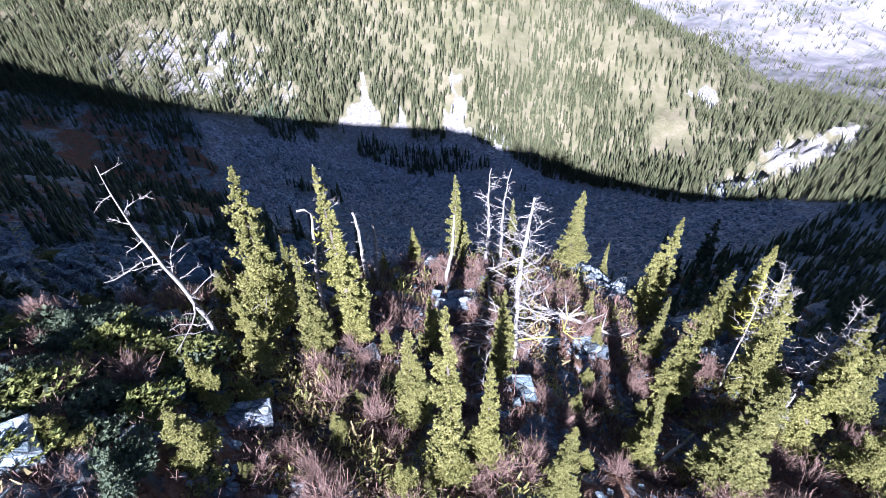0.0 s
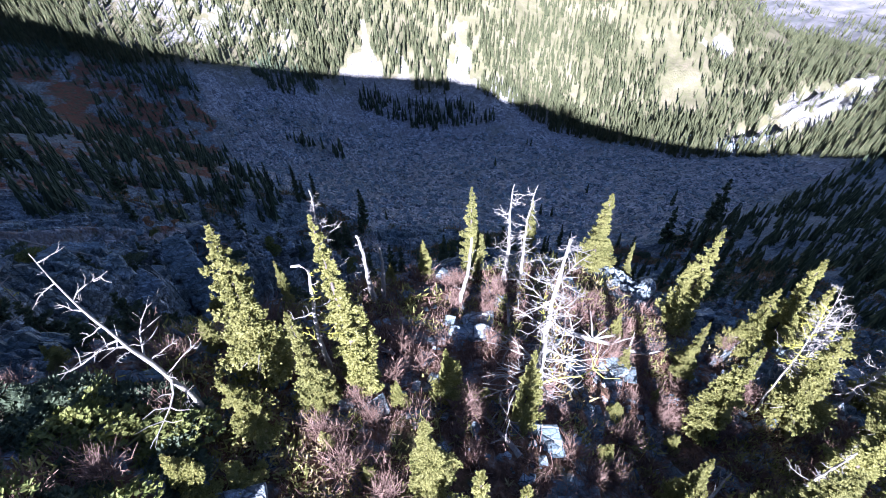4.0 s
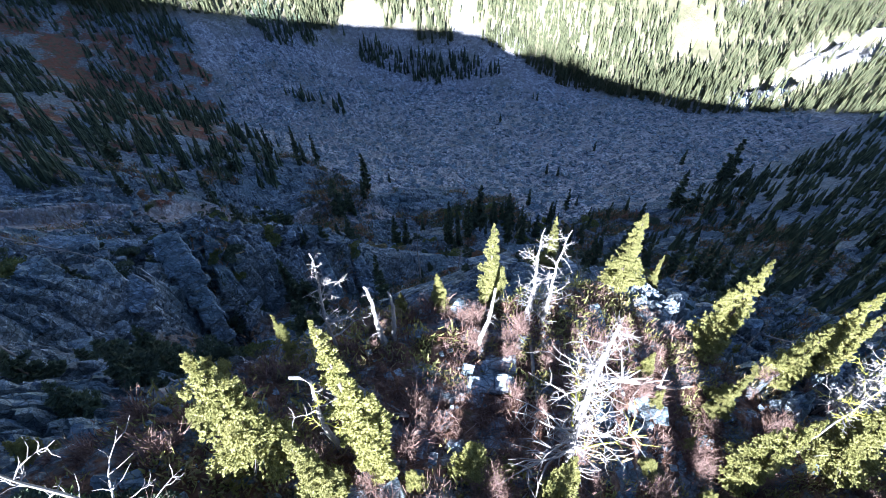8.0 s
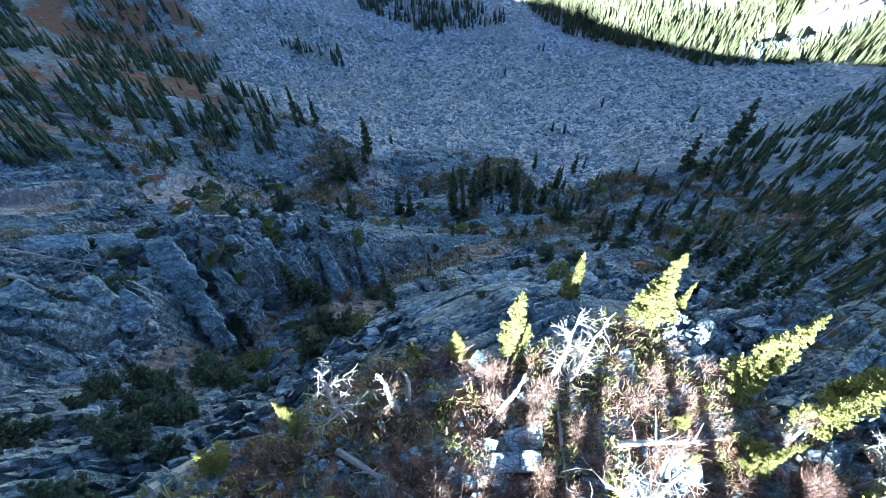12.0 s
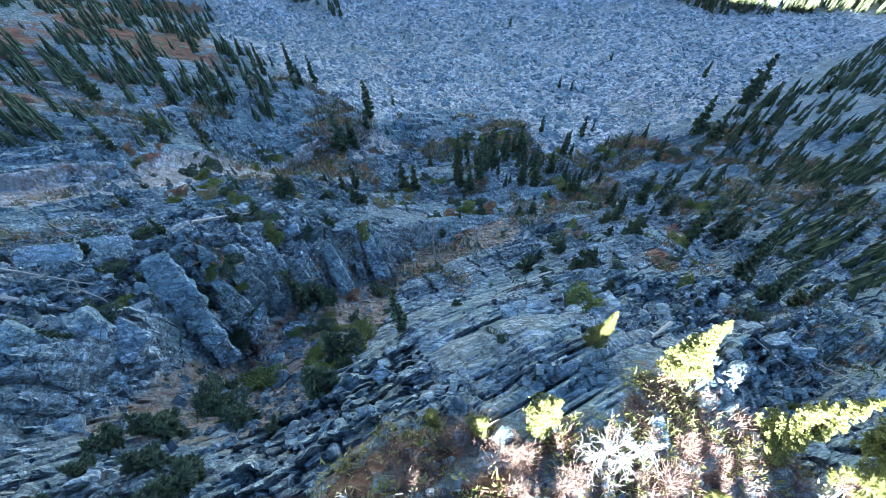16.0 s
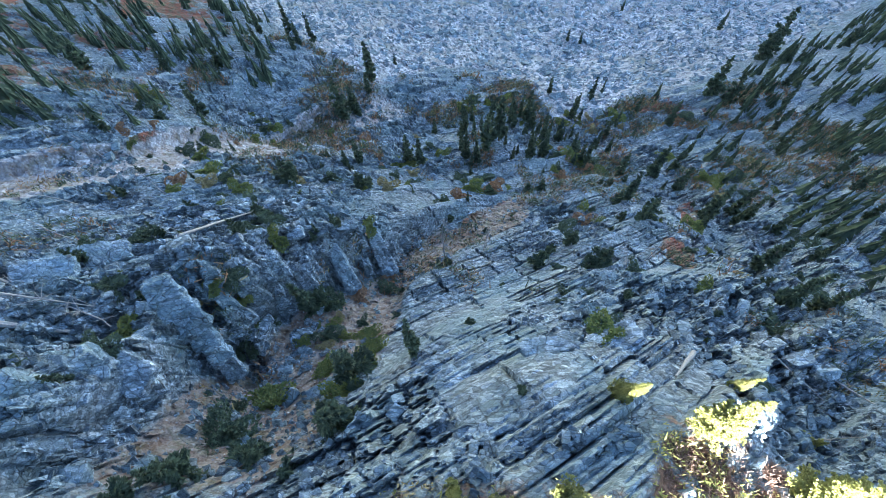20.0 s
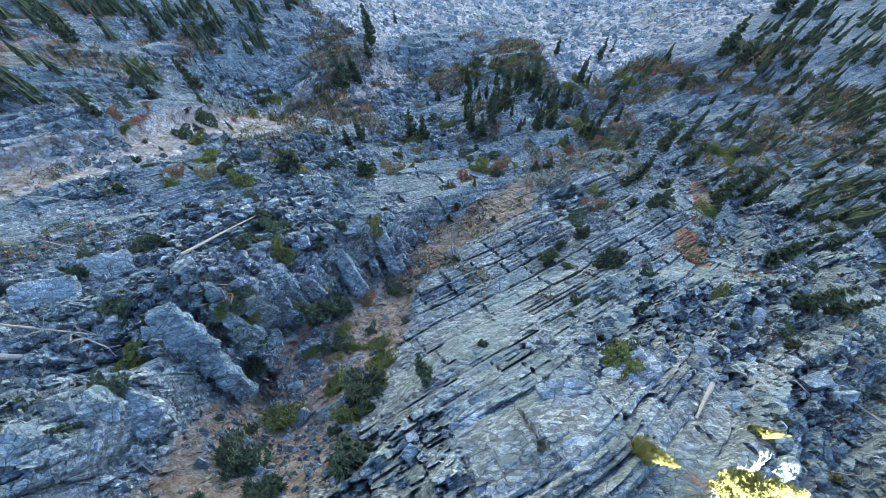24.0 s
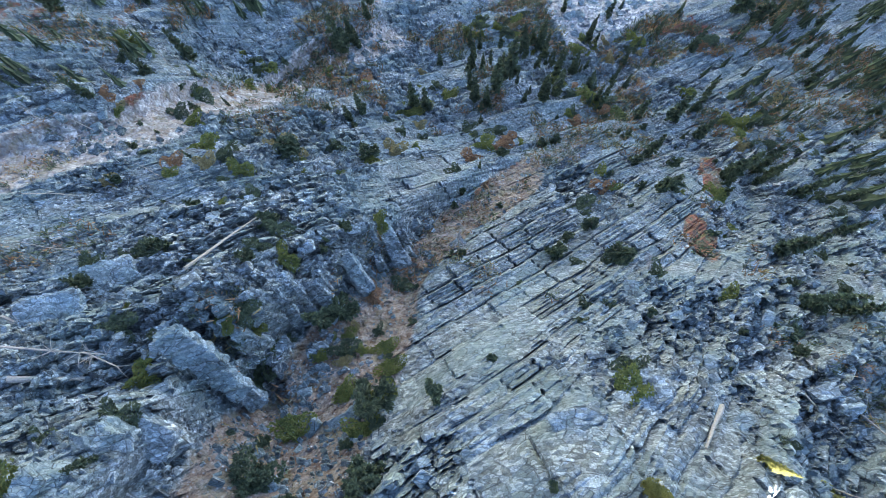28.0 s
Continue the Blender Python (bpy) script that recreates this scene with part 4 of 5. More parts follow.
log(2.1, 22.3, 2.0, 18.4, 0.09, 0, 1)
log(4.4, 21.0, 10.8, 22.2, 0.16, 14, 2)
log(-13.6, 18.4, -12.9, 20.4, 0.3, 5, 3, 0.2, "bleached splintered stump lying on rock")
log(-11.6, 20.6, -10.2, 18.0, 0.07, 1, 4)
log(-7.3, 20.3, -3.6, 18.2, 0.15, 4, 5)
log(12.0, 34.4, 9.2, 32.3, 0.17, 0, 6, 0.75)
log(17.9, 14.2, 22.0, 17.0, 0.13, 4, 17, 0.5)
log(-38.3, 36.1, -32.7, 36.0, 0.22, 2, 7, 0.25)
log(-42.7, 40.7, -31.9, 36.9, 0.12, 26, 8, 1.7, "bleached deadfall with many bare branches")
log(-40.9, 38.6, -32.4, 37.8, 0.09, 22, 9, 1.7, "bleached deadfall with many bare branches")
log(-28.2, 44.5, -25.7, 52.1, 0.12, 5, 10, 0.4)
log(1.8, 13.2, 0.4, 15.0, 0.12, 6, 11)
log(10.2, 12.4, 13.2, 14.8, 0.1, 3, 12)
log(20.8, 34.9, 23.3, 31.5, 0.07, 3, 13)
log(25.6, 33.2, 27.5, 29.5, 0.08, 8, 14)
log(38.0, 65.5, 46.3, 72.0, 0.16, 6, 15, 0.5)
log(51.8, 79.2, 59.6, 77.1, 0.16, 6, 16, 0.5)


# ---- bare brown bushes between the firs ----
def bush(seed, stems=150, tall=1.0):
    rng = np.random.default_rng(seed)
    bits = []
    for k in range(stems):
        a, tilt_ = rng.uniform(0, 6.28), abs(rng.normal(0, 0.5))
        l = tall * rng.uniform(0.5, 1.1)
        d = np.array([math.cos(a) * math.sin(tilt_), math.sin(a) * math.sin(tilt_), math.cos(tilt_)])
        o = np.array([math.cos(a), math.sin(a), 0]) * rng.uniform(0, 0.22) * tall
        side = np.cross(d, rng.normal(size=3))
        side /= np.linalg.norm(side)
        q = o + d * l * 0.55 + side * 0.06 * l
        e = o + d * l + np.array([0, 0, 0.1 * l]) - side * 0.08 * l
        w = side * 0.012
        bits.append((np.array([o - w, o + w, q + w * 0.8, q - w * 0.8, e + w * 0.3, e - w * 0.3]), np.array([[0, 1, 2, 3], [3, 2, 4, 5]])))
        for s in (0.5, 0.75):
            t = o * (1 - s) + e * s
            g = t + (d + 0.8 * rng.normal(size=3)) * l * 0.22
            bits.append((np.array([t - w * 0.6, t + w * 0.6, g + w * 0.2, g - w * 0.2]), np.array([[0, 1, 2, 3]])))
    v, f = joined(bits)
    thing = new("bare_bush", mesh_of("bare_bush", v, f, TWIG))
    return thing


BUSHES = [bush(41), bush(42, 190, 1.2), bush(43, 120, 0.8), bush(44, 170, 1.0)]
BUSH_WORDS = ["leafless red-brown bush among the ridge firs", "tall dense thicket of bare brown twigs", "low tuft of bare reddish heath twigs", "spreading bare brown bush on stony soil"]
rng = random.Random(77)
for n in range(330):
    x, y = rng.uniform(-16, 24), rng.uniform(5, 27)
    if y > 27 - 0.35 * max(0, x - 8) - 1.25 * max(0, -x - 7.5) or (math.sin(x * 0.9) + math.cos(y * 0.8 + x * 0.3) < -0.75):
        continue
    plant(BUSHES, BUSH_WORDS, n % 4, x, y, rng.uniform(0.5, 1.2), 1.0, rng.uniform(0.9, 1.4), group="bare bushes on the ridge", sink=0.05, category="bush")


# ---- heath, twigs and grass that cover the soil, beyond counting ----
def tuft_kind(seed, n, tall, wide, thick):
    rng = np.random.default_rng(seed)
    bits = []
    for k in range(n):
        a, t = rng.uniform(0, 6.28), abs(rng.normal(0, 0.6))
        d = np.array([math.cos(a) * math.sin(t), math.sin(a) * math.sin(t), math.cos(t)])
        o = np.array([rng.normal(0, 0.3), rng.normal(0, 0.3), -0.05]) * wide
        s = np.cross(d, rng.normal(size=3))
        s *= thick / np.linalg.norm(s)
        e = o + d * tall * rng.uniform(0.5, 1.1)
        bits.append((np.array([o - s, o + s, e + s * 0.4, e - s * 0.4]), np.array([[0, 1, 2, 3]])))
    return joined(bits)


def scattered(name, kinds, spots, mat, label, category, lean=0.05, seed=9):
    """Many copies of a few small meshes joined in one. Spots: x, y, size, width."""
    rng = np.random.default_rng(seed)
    verts, faces, at = [], [], 0
    spots = np.asarray(spots, float)
    which = rng.integers(0, len(kinds), len(spots))
    z = ground_at(spots[:, 0], spots[:, 1])
    for k, (v, f) in enumerate(kinds):
        s, sz = spots[which == k], z[which == k]
        if not len(s):
            continue
        a = rng.uniform(0, 6.28, len(s))
        c, n = np.cos(a)[:, None], np.sin(a)[:, None]
        w, h = (s[:, 2] * s[:, 3])[:, None], s[:, 2][:, None]
        x = (v[None, :, 0] * c - v[None, :, 1] * n) * w + s[:, 0][:, None] + lean * rng.normal(size=(len(s), 1)) * v[None, :, 2] * h
        y = (v[None, :, 0] * n + v[None, :, 1] * c) * w + s[:, 1][:, None]
        verts.append(np.stack([x, y, v[None, :, 2] * h + sz[:, None]], -1).reshape(-1, 3))
        faces.append((f[None] + (np.arange(len(s)) * len(v))[:, None, None]).reshape(-1, f.shape[1]) + at)
        at += len(s) * len(v)
    ob = new(name, mesh_of(name, np.concatenate(verts), np.concatenate(faces), mat))
    return tagged(ob, label, category, kind="stuff")


nr = np.random.default_rng(21)
HEATH = [tuft_kind(s, 26, 0.55, 0.7, 0.014) for s in (1, 2, 3, 4)]
hx, hy = nr.uniform(-20, 36, 7000), nr.uniform(3, 29, 7000)
keep = (land(hx, hy)[1] > 0.75) & (waves(hx, hy, 2.5, 91) + 0.6 * waves(hx, hy, 0.9, 92) > -0.35)
scattered("heath", HEATH, np.c_[hx, hy, nr.uniform(0.4, 1.1, 7000), nr.uniform(0.9, 1.5, 7000)][keep], TWIG, "red-brown leafless heath covering the ridge soil", "heath", seed=12)
mx_, my_ = nr.uniform(-20, 34, 2600), nr.uniform(3, 29, 2600)
keep = (land(mx_, my_)[1] > 0.5) & (waves(mx_, my_, 3.0, 95) > -0.05)
MAT_ = [tuft_kind(s, 30, 0.3, 0.8, 0.03) for s in (8, 9)]
scattered("ridge_mats", MAT_, np.c_[mx_, my_, nr.uniform(0.7, 1.5, 2600), nr.uniform(1.0, 1.5, 2600)][keep], SPRAY, "low yellow-green mats on the ridge soil", "brush", seed=16)
keep = (land(mx_, my_)[1] > 0.5) & (waves(mx_, my_, 3.5, 96) > 0.25)
scattered("ridge_grass", MAT_, np.c_[mx_ + 0.6, my_, nr.uniform(0.7, 1.5, 2600), nr.uniform(1.0, 1.5, 2600)][keep], STRAW, "dry straw-coloured grass on the ridge soil", "grass", seed=17)
LOW = [tuft_kind(s, 22, 0.5, 0.9, 0.03) for s in (5, 6, 7)]
lx, ly = nr.uniform(-75, 90, 26000), nr.uniform(26, 130, 26000)
lg, la = beside(lx, ly, GULLY)
info = land(lx, ly)
lush = 0.55 * waves(lx, ly, 12, 93) + 0.5 * waves(lx, ly, 3.5, 94) + 0.5 * smooth(6, 1, np.abs(lg)) + 0.25 * smooth(55, 90, ly) + 0.12 * smooth(10, 40, lx) - 0.3 * smooth(52, 34, ly) * (np.abs(lx) < 20)
keep = (info[4] > 0.5) & (lush > 0.45)
third = nr.random(26000)
spot = np.c_[lx, ly, nr.uniform(0.6, 1.6, 26000) * (1 + 0.6 * smooth(60, 100, ly)), nr.uniform(1.0, 1.6, 26000)]
scattered("green_brush", LOW, spot[keep & (third < 0.5)], SPRAY_DARK, "low green brush between the shaded rocks", "brush", seed=13)
scattered("rust_brush", LOW, spot[keep & (third > 0.5) & (third < 0.85)], RUST, "rust-coloured autumn brush between the rocks", "brush", seed=14)
scattered("straw_grass", LOW, spot[keep & (third > 0.85)], STRAW, "pale dry grass between the rocks", "grass", seed=15)


# ---- dark spruces on the shaded crags and the valley floor ----
SPRUCES = [conifer(61, 12, 0.95, 0.04, 700, 0.5, SPRAY_DARK, 0.3, leaves=5, name="spruce_tree"), conifer(62, 12, 0.75, 0.10, 600, 0.48, SPRAY_DARK, 0.45, leaves=5, name="spruce_tree"),
           conifer(63, 12, 1.2, 0.03, 760, 0.55, SPRAY_DARK, 0.4, leaves=5, name="spruce_tree"), conifer(64, 6, 1.15, 0.02, 1100, 0.28, SPRAY_DARK, 0.45, leaves=6, name="spruce_tree")]
SPRUCE_WORDS = ["dark green spruce standing on the shaded slope", "thin ragged spruce on the shaded crags", "broad dark spruce at the edge of the scree", "bushy green spruce growing among rocks"]


def spruce(k, x, y, tall, wide=1.0, lean=(0.0, 0.0)):
    return plant(SPRUCES, SPRUCE_WORDS, k, x, y, tall, 6 if k == 3 else 12, wide, lean, group="spruces on the shaded slopes", sink=0.3)


for k, x, y, tall in [(2, -31.6, 99.1, 13.5), (0, -29.9, 102.9, 9.6), (0, -28.6, 101.4, 8.7), (1, -27.4, 116, 15.5), (0, -27.3, 110, 7.6), (3, -28.5, 63, 4.8), (3, -27.9, 63.3, 3.9),
                      (3, -25.1, 50.6, 4.4), (1, -19.1, 40.7, 9.6), (3, -18.1, 41.6, 5.8), (0, -23.1, 76.9, 7.6), (0, -24.8, 75, 5.6), (3, -19.3, 64, 5.8), (0, -14.9, 81.3, 10.4)]:
    spruce(k, x, y, tall)
for k, x, y, tall in [(1, -12.4, 80.4, 10.3), (0, -10.9, 99.6, 7.2), (1, 0.7, 86.3, 13.2), (1, 3.5, 89.2, 15.9), (1, 8, 103.9, 8.9), (1, 10.3, 105.7, 8), (0, 11.9, 104.5, 12.3), (0, -3.5, 84.1, 9.5),
                      (0, 18.1, 96, 8.8), (0, 13.1, 87.5, 10.7), (0, 27.9, 80.7, 9.2), (0, 33.7, 79.5, 12.1), (0, 36.7, 74.6, 9.2), (2, 66, 123.2, 16.3), (2, 69.2, 118.6, 14.2)]:
    spruce(k, x, y, tall)
for k, x, y, tall in [(2, 100.2, 156.3, 22.1), (2, 96.3, 152.3, 15.7), (0, 101.2, 146.6, 12.7), (0, 102.4, 161.5, 7.8), (2, 133.8, 164.3, 13), (3, 21.9, 59, 7.2), (3, 11.4, 47.5, 5.9), (0, 35.1, 63.5, 11.7),
                      (1, 31.8, 49.2, 10.9), (0, 28.6, 42.4, 9.7), (0, 32.1, 41.6, 8.1), (0, -54.7, 88.3, 10.3), (0, -52.7, 116.7, 10.6), (1, -56.2, 71, 7.3), (0, 95.9, 181.4, 9.6), (0, 41.3, 174.8, 5.8)]:
    spruce(k, x, y, tall)
for k, x, y, tall in [(0, 36.7, 176.7, 6.6), (0, 62.4, 199.1, 6.3), (0, 39.1, 82.3, 8.4), (3, 9.5, 52.3, 4), (3, 6.4, 50.6, 3.3), (3, -12.9, 29.6, 6.9), (3, -13.5, 33.7, 6.9), (3, -22, 26.5, 6),
                      (3, -39.5, 43.8, 3.2), (0, -23.7, 132.4, 4.7), (0, -50.4, 135.6, 5.3), (0, -47.7, 128.7, 8.1), (3, -30, 39.2, 2), (3, -29, 31.6, 2.4), (3, 23.6, 37.9, 2.4), (3, 23.3, 37.6, 2.1)]:
    spruce(k, x, y, tall)
for x, y, tall in ((-14.8, 30.9, 2.2), (-12.9, 32.2, 2.4), (-12.4, 35.2, 2.1), (-12.8, 37.2, 1.6), (-22, 30.7, 1.9), (-21.4, 28.8, 2.1), (-3.5, 37.4, 1.5), (-0.9, 30.9, 1.2), (10.8, 41.3, 1.6), (10.9, 47.3, 2.3), (18.8, 39.5, 1.6), (-0, 44.6, 1.5)):
    spruce(3, x, y, tall, 1.2)
for x, y, tall in ((-20.5, 24.2, 4.2), (-17.4, 22.8, 3.4), (-15.2, 26.4, 3.6), (-18.2, 27.4, 4.4), (-23.4, 25.0, 3.2), (-16.0, 20.6, 2.8)):
    spruce(3, x, y, tall, 1.25)
# extra spruces, added to darken the rock of the west flank
rng = random.Random(5)
for n in range(16):
    spruce(3, rng.uniform(-34, -17), rng.uniform(11, 25), rng.uniform(2.2, 4.6), 1.1)
spruce(1, -7.8, 34.6, 5.0, 1.2, (-0.12, 0.35))
# the ledges to the west, the wooded hillside to the east, the knoll in the middle, the broken slope below the slabs
for count, x0, x1, y0, y1, lo, hi, kinds in ((36, -125, -42, 78, 165, 6, 12, (0, 1, 0, 2)), (44, 48, 140, 58, 175, 5, 12, (0, 2, 0, 1)), (44, -5, 22, 80, 106, 4, 12, (1, 1, 0)), (56, 20, 84, 52, 128, 4, 11, (0, 1, 1)),
                                             (40, -12, 44, 44, 80, 1.4, 5, (3, 3, 0)), (26, -50, -16, 42, 78, 1.4, 4.2, (3, 3, 1))):
    for n in range(count):
        x, y = rng.uniform(x0, x1), rng.uniform(y0, y1)
        if x < -42 and y > 150 + 0.2 * x or (x > 50 and y > 175 - (150 - x) * 0.75):
            continue
        spruce(rng.choice(kinds), x, y, rng.uniform(lo, hi), rng.uniform(0.6, 0.95))

# ---- shrubs that crouch between the rocks ----
def shrub(seed, mat):
    """A low dome of leafy twigs, one high."""
    rng = np.random.default_rng(seed)
    n = 1000
    a, r, up = rng.uniform(0, 6.28, n), rng.random(n) ** 0.6, rng.random(n) ** 0.7
    lobes = 1 + 0.35 * np.cos(3 * a + seed) + 0.2 * np.cos(5 * a + 2 * seed)
    c = np.c_[np.cos(a) * r * 0.9 * lobes, np.sin(a) * r * 0.7 * lobes, 0.05 + 0.85 * up * (1.05 - r ** 2) * (0.75 + 0.35 * np.cos(2 * a + seed))]
    w = np.c_[np.cos(a) * r, np.sin(a) * r, np.full(n, 0.6)]
    v, f = blades(rng, c, w / np.linalg.norm(w, axis=1)[:, None], np.full(n, 0.105), 0.3, 5, 0.7)
    thing = new("shrub")
    part("foliage", mesh_of("foliage", v, f, mat), thing)
    v, f = tube([(0, 0, -0.15), (0.05, 0.02, 0.25), (0.02, 0.08, 0.6)], [0.05, 0.035, 0.015], 5, seed)
    part("stem", mesh_of("stem", v, f, BARK), thing)
    return thing


SHRUBS = [shrub(81, SPRAY_DARK), shrub(82, SPRAY_DARK), shrub(83, SPRAY_DARK), shrub(84, MOSSY), shrub(85, RUST), shrub(86, STRAW)]
SHRUB_WORDS = ["low spreading green shrub between grey rocks", "dark green juniper mat on a rock ledge", "rounded green bush among broken stones", "yellow-green shrub growing from a rock crevice",
               "rust-coloured autumn bush on the slope", "yellow autumn bush among grey stones"]


def bushy(k, x, y, tall, wide=1.0):
    return plant(SHRUBS, SHRUB_WORDS, k, x, y, tall, 1.0, wide, group="shrubs on the shaded slopes", sink=0.08, category="shrub")


for k, x, y, tall, wide in [(3, -13.7, 31.7, 1.1, 1.6), (3, -12.7, 33.7, 1.2, 1.6), (3, -12.3, 35.9, 1.0, 1.6), (3, -13.2, 37.6, 0.8, 1.8), (3, -20.1, 31.1, 1.3, 1.6), (0, -21.7, 28.4, 1.7, 1.5), (5, -16.8, 39.5, 0.9, 1.1), (5, -17, 36.5, 0.8, 1.2),
                            (3, -21.9, 45.9, 1.5, 1.0), (2, -23.8, 41.1, 1.1, 1.3), (0, -23.4, 36.7, 1.2, 1.3), (3, -30.3, 36, 1.0, 1.5), (0, -36.5, 46.5, 1.4, 1.3), (3, -32.7, 30.4, 1.2, 1.5), (2, -12.7, 44.3, 1.3, 1.2), (4, -15.4, 42.8, 1.0, 1.3)]:
    bushy(k, x, y, tall, wide)
for n in range(46):
    x, y = rng.uniform(-24, -9.5), rng.uniform(5, 14)
    if math.hypot(x + 15.6, y - 14.1) > 1.5 and math.hypot(x + 7.6, y - 10.3) > 2:
        bushy(rng.choice((0, 1, 2, 3)), x, y, rng.uniform(0.6, 1.5), rng.uniform(1.0, 1.5))
for n in range(26):
    x, y = (rng.gauss(2, 6), rng.gauss(112, 4)) if n % 3 else (rng.gauss(29, 4), rng.gauss(104, 4))
    bushy(rng.choice((3, 3, 0, 5, 2)), x, y, rng.uniform(0.9, 2.3), rng.uniform(0.9, 1.4))
for n in range(700):
    x, y = rng.uniform(-62, 62), rng.uniform(28, 112)
    if abs(x) > 26 + 0.42 * y or (abs(x - 2) < 15 and y < 45 and rng.random() < 0.8) or (x < -5 and y > 100):
        continue
    wet = float(waves(np.array([x]), np.array([y]), 9, 99)[0]) + 0.4 * float(waves(np.array([x]), np.array([y]), 3, 100)[0])
    if wet < rng.uniform(-0.3, 0.35) or float(land(np.array([x]), np.array([y]))[1][0]) > 0.3:
        continue
    k = rng.choice((0, 1, 2, 3, 3, 3, 0, 2)) if y < 52 else rng.choice((0, 1, 2, 3, 3, 4, 5, 3))
    bushy(k, x, y, rng.uniform(0.35, 1.0) ** 1.3 * (1.3 if y < 60 else 1.8), rng.uniform(1.0, 1.7))

# ---- dead trees on the shaded slopes ----
BARE = [snag(71, 10, 16, girth=0.13, reach=1.3, broken=False), snag(72, 10, 22, girth=0.12, reach=1.7, broken=False, lean=(0.06, 0.0)), snag(73, 10, 6, girth=0.13, reach=0.6)]
BARE_WORDS = ["thin bare dead spruce on the shaded slope", "grey dead tree with drooping bare twigs", "straight bare trunk of a dead spruce"]


def gaunt(k, x, y, tall, lean=(0.0, 0.0)):
    return plant(BARE, BARE_WORDS, k, x, y, tall, 10, 1.0, lean, group="dead trees on the slopes", category="dead tree")


gaunt(0, -6.3, 48.9, 15.3)
gaunt(1, -1.6, 51.1, 10.5)
gaunt(0, 12.2, 54.7, 8.7, (0.05, 0.0))
gaunt(2, 12.6, 63.8, 8.6, (0.08, 0.0))
gaunt(2, -15.2, 96.6, 9.6, (-0.35, 0.0))
for n in range(46):
    x, y = rng.choice(((rng.uniform(-75, -20), rng.uniform(45, 95)), (rng.uniform(5, 60), rng.uniform(45, 95))))
    gaunt(n % 3, x, y, rng.uniform(4, 9), (rng.uniform(-0.25, 0.25), rng.uniform(-0.2, 0.2)))


# ---- woods across the valley, far too many to count ----
def far_fir(seed):
    """A small fir of jagged skirts, one high."""
    rng = np.random.default_rng(seed)
    v, f = [], []
    for tier in range(5):
        top, foot = 1.0 - tier * 0.16, 1.0 - tier * 0.16 - 0.3 - 0.02 * tier
        r = 0.02 + 0.0185 * (tier + 0.6) * rng.uniform(0.8, 1.2)
        at, sides = len(v), 5
        v.append((0, 0, top))
        for k in range(sides * 2):
            a = math.pi * k / sides + tier
            q = r * (1.0 if k % 2 else 0.45) * rng.uniform(0.75, 1.25)
            v.append((math.cos(a) * q, math.sin(a) * q, foot + (0.0 if k % 2 else 0.07) + 0.03 * rng.uniform(-1, 1)))
        f += [(at, at + 1 + k, at + 1 + (k + 1) % (2 * sides)) for k in range(2 * sides)]
    return np.array(v), np.array(f)


FAR = [far_fir(s) for s in (1, 2, 3, 4, 5)]
fx, fy = nr.uniform(-420, 420, 60000), 210 + 390 * nr.random(60000) ** 1.25
grove = 0.7 * waves(fx, fy, 38, 71) + 0.6 * waves(fx, fy, 14, 72)
bald = bald_at(fx, fy)
keep = (grove + 0.3 * smooth(40, 0, fx) + 0.3 * smooth(-60, -140, fx) - 0.2 * smooth(20, 60, fx) * smooth(190, 150, fx) * (fy > 290) > nr.uniform(-1.0, 0.9, len(fx))) & (bald < nr.uniform(0.05, 0.9, len(fx))) & (fy > 306 - 0.5 * np.clip(fx - 25, 0, 120) - 0.25 * np.clip(-fx - 80, 0, 120) + 8 * waves(fx, fy, 30, 73)) & (np.abs(fx) < fy * 1.05)
size = (5.5 + 6.5 * nr.random(len(fx)) ** 1.5) * np.clip(1.25 - (fy - 270) / 420, 0.5, 1.2)
scattered("far_woods", FAR, np.c_[fx, fy, size, nr.uniform(0.8, 1.3, len(fx))][keep], SPRAY_FAR, "open fir woods on the sunlit slope across the valley", "woods")
vx, vy = nr.uniform(-120, 45, 2200), nr.uniform(225, 312, 2200)
keep = 0.6 * waves(vx, vy, 22, 74) + 0.4 * waves(vx, vy, 7, 107) > 0.75 - 0.3 * smooth(268, 290, vy) - 1.0 * ellipse(vx, vy, -16, 292, 46, 10, -6) - 0.8 * ellipse(vx, vy, -98, 292, 20, 10) - 0.5 * ellipse(vx, vy, -62, 238, 40, 4, -8)
wx, wy = nr.uniform(-290, -48, 8000), nr.uniform(72, 320, 8000)
wl = land(wx, wy)
west = (waves(wx, wy, 18, 78) + 0.5 * waves(wx, wy, 6, 79) > nr.uniform(-0.5, 1.1, 8000)) & (wl[2] < 0.3) & (wl[3] < 0.5) & (wl[6] < 0.3)
ex, ey = nr.uniform(48, 330, 6500), nr.uniform(48, 290, 6500)
east = (ey < 128 + (ex - 62) * 0.69 + 8 * waves(ex, ey, 25, 75)) & (0.6 * waves(ex, ey, 10, 80) + 0.5 * waves(ex, ey, 30, 83) > nr.uniform(-0.7, 0.5, 6500) + 0.4 * smooth(95, 60, ex) * smooth(140, 90, ey))
spots = np.concatenate([np.c_[vx, vy, nr.uniform(4, 10, 2200), nr.uniform(0.9, 1.5, 2200)][keep], np.c_[wx, wy, nr.uniform(3, 9.5, 8000), nr.uniform(1.0, 1.8, 8000)][west],
                        np.c_[ex, ey, nr.uniform(4, 10, 6500), nr.uniform(1.0, 1.7, 6500)][east]])
scattered("valley_woods", FAR, spots, SPRAY_DARK, "dark woods in the shaded valley", "woods", seed=10)
qx, qy = nr.uniform(150, 1100, 9000), nr.uniform(480, 1150, 9000)
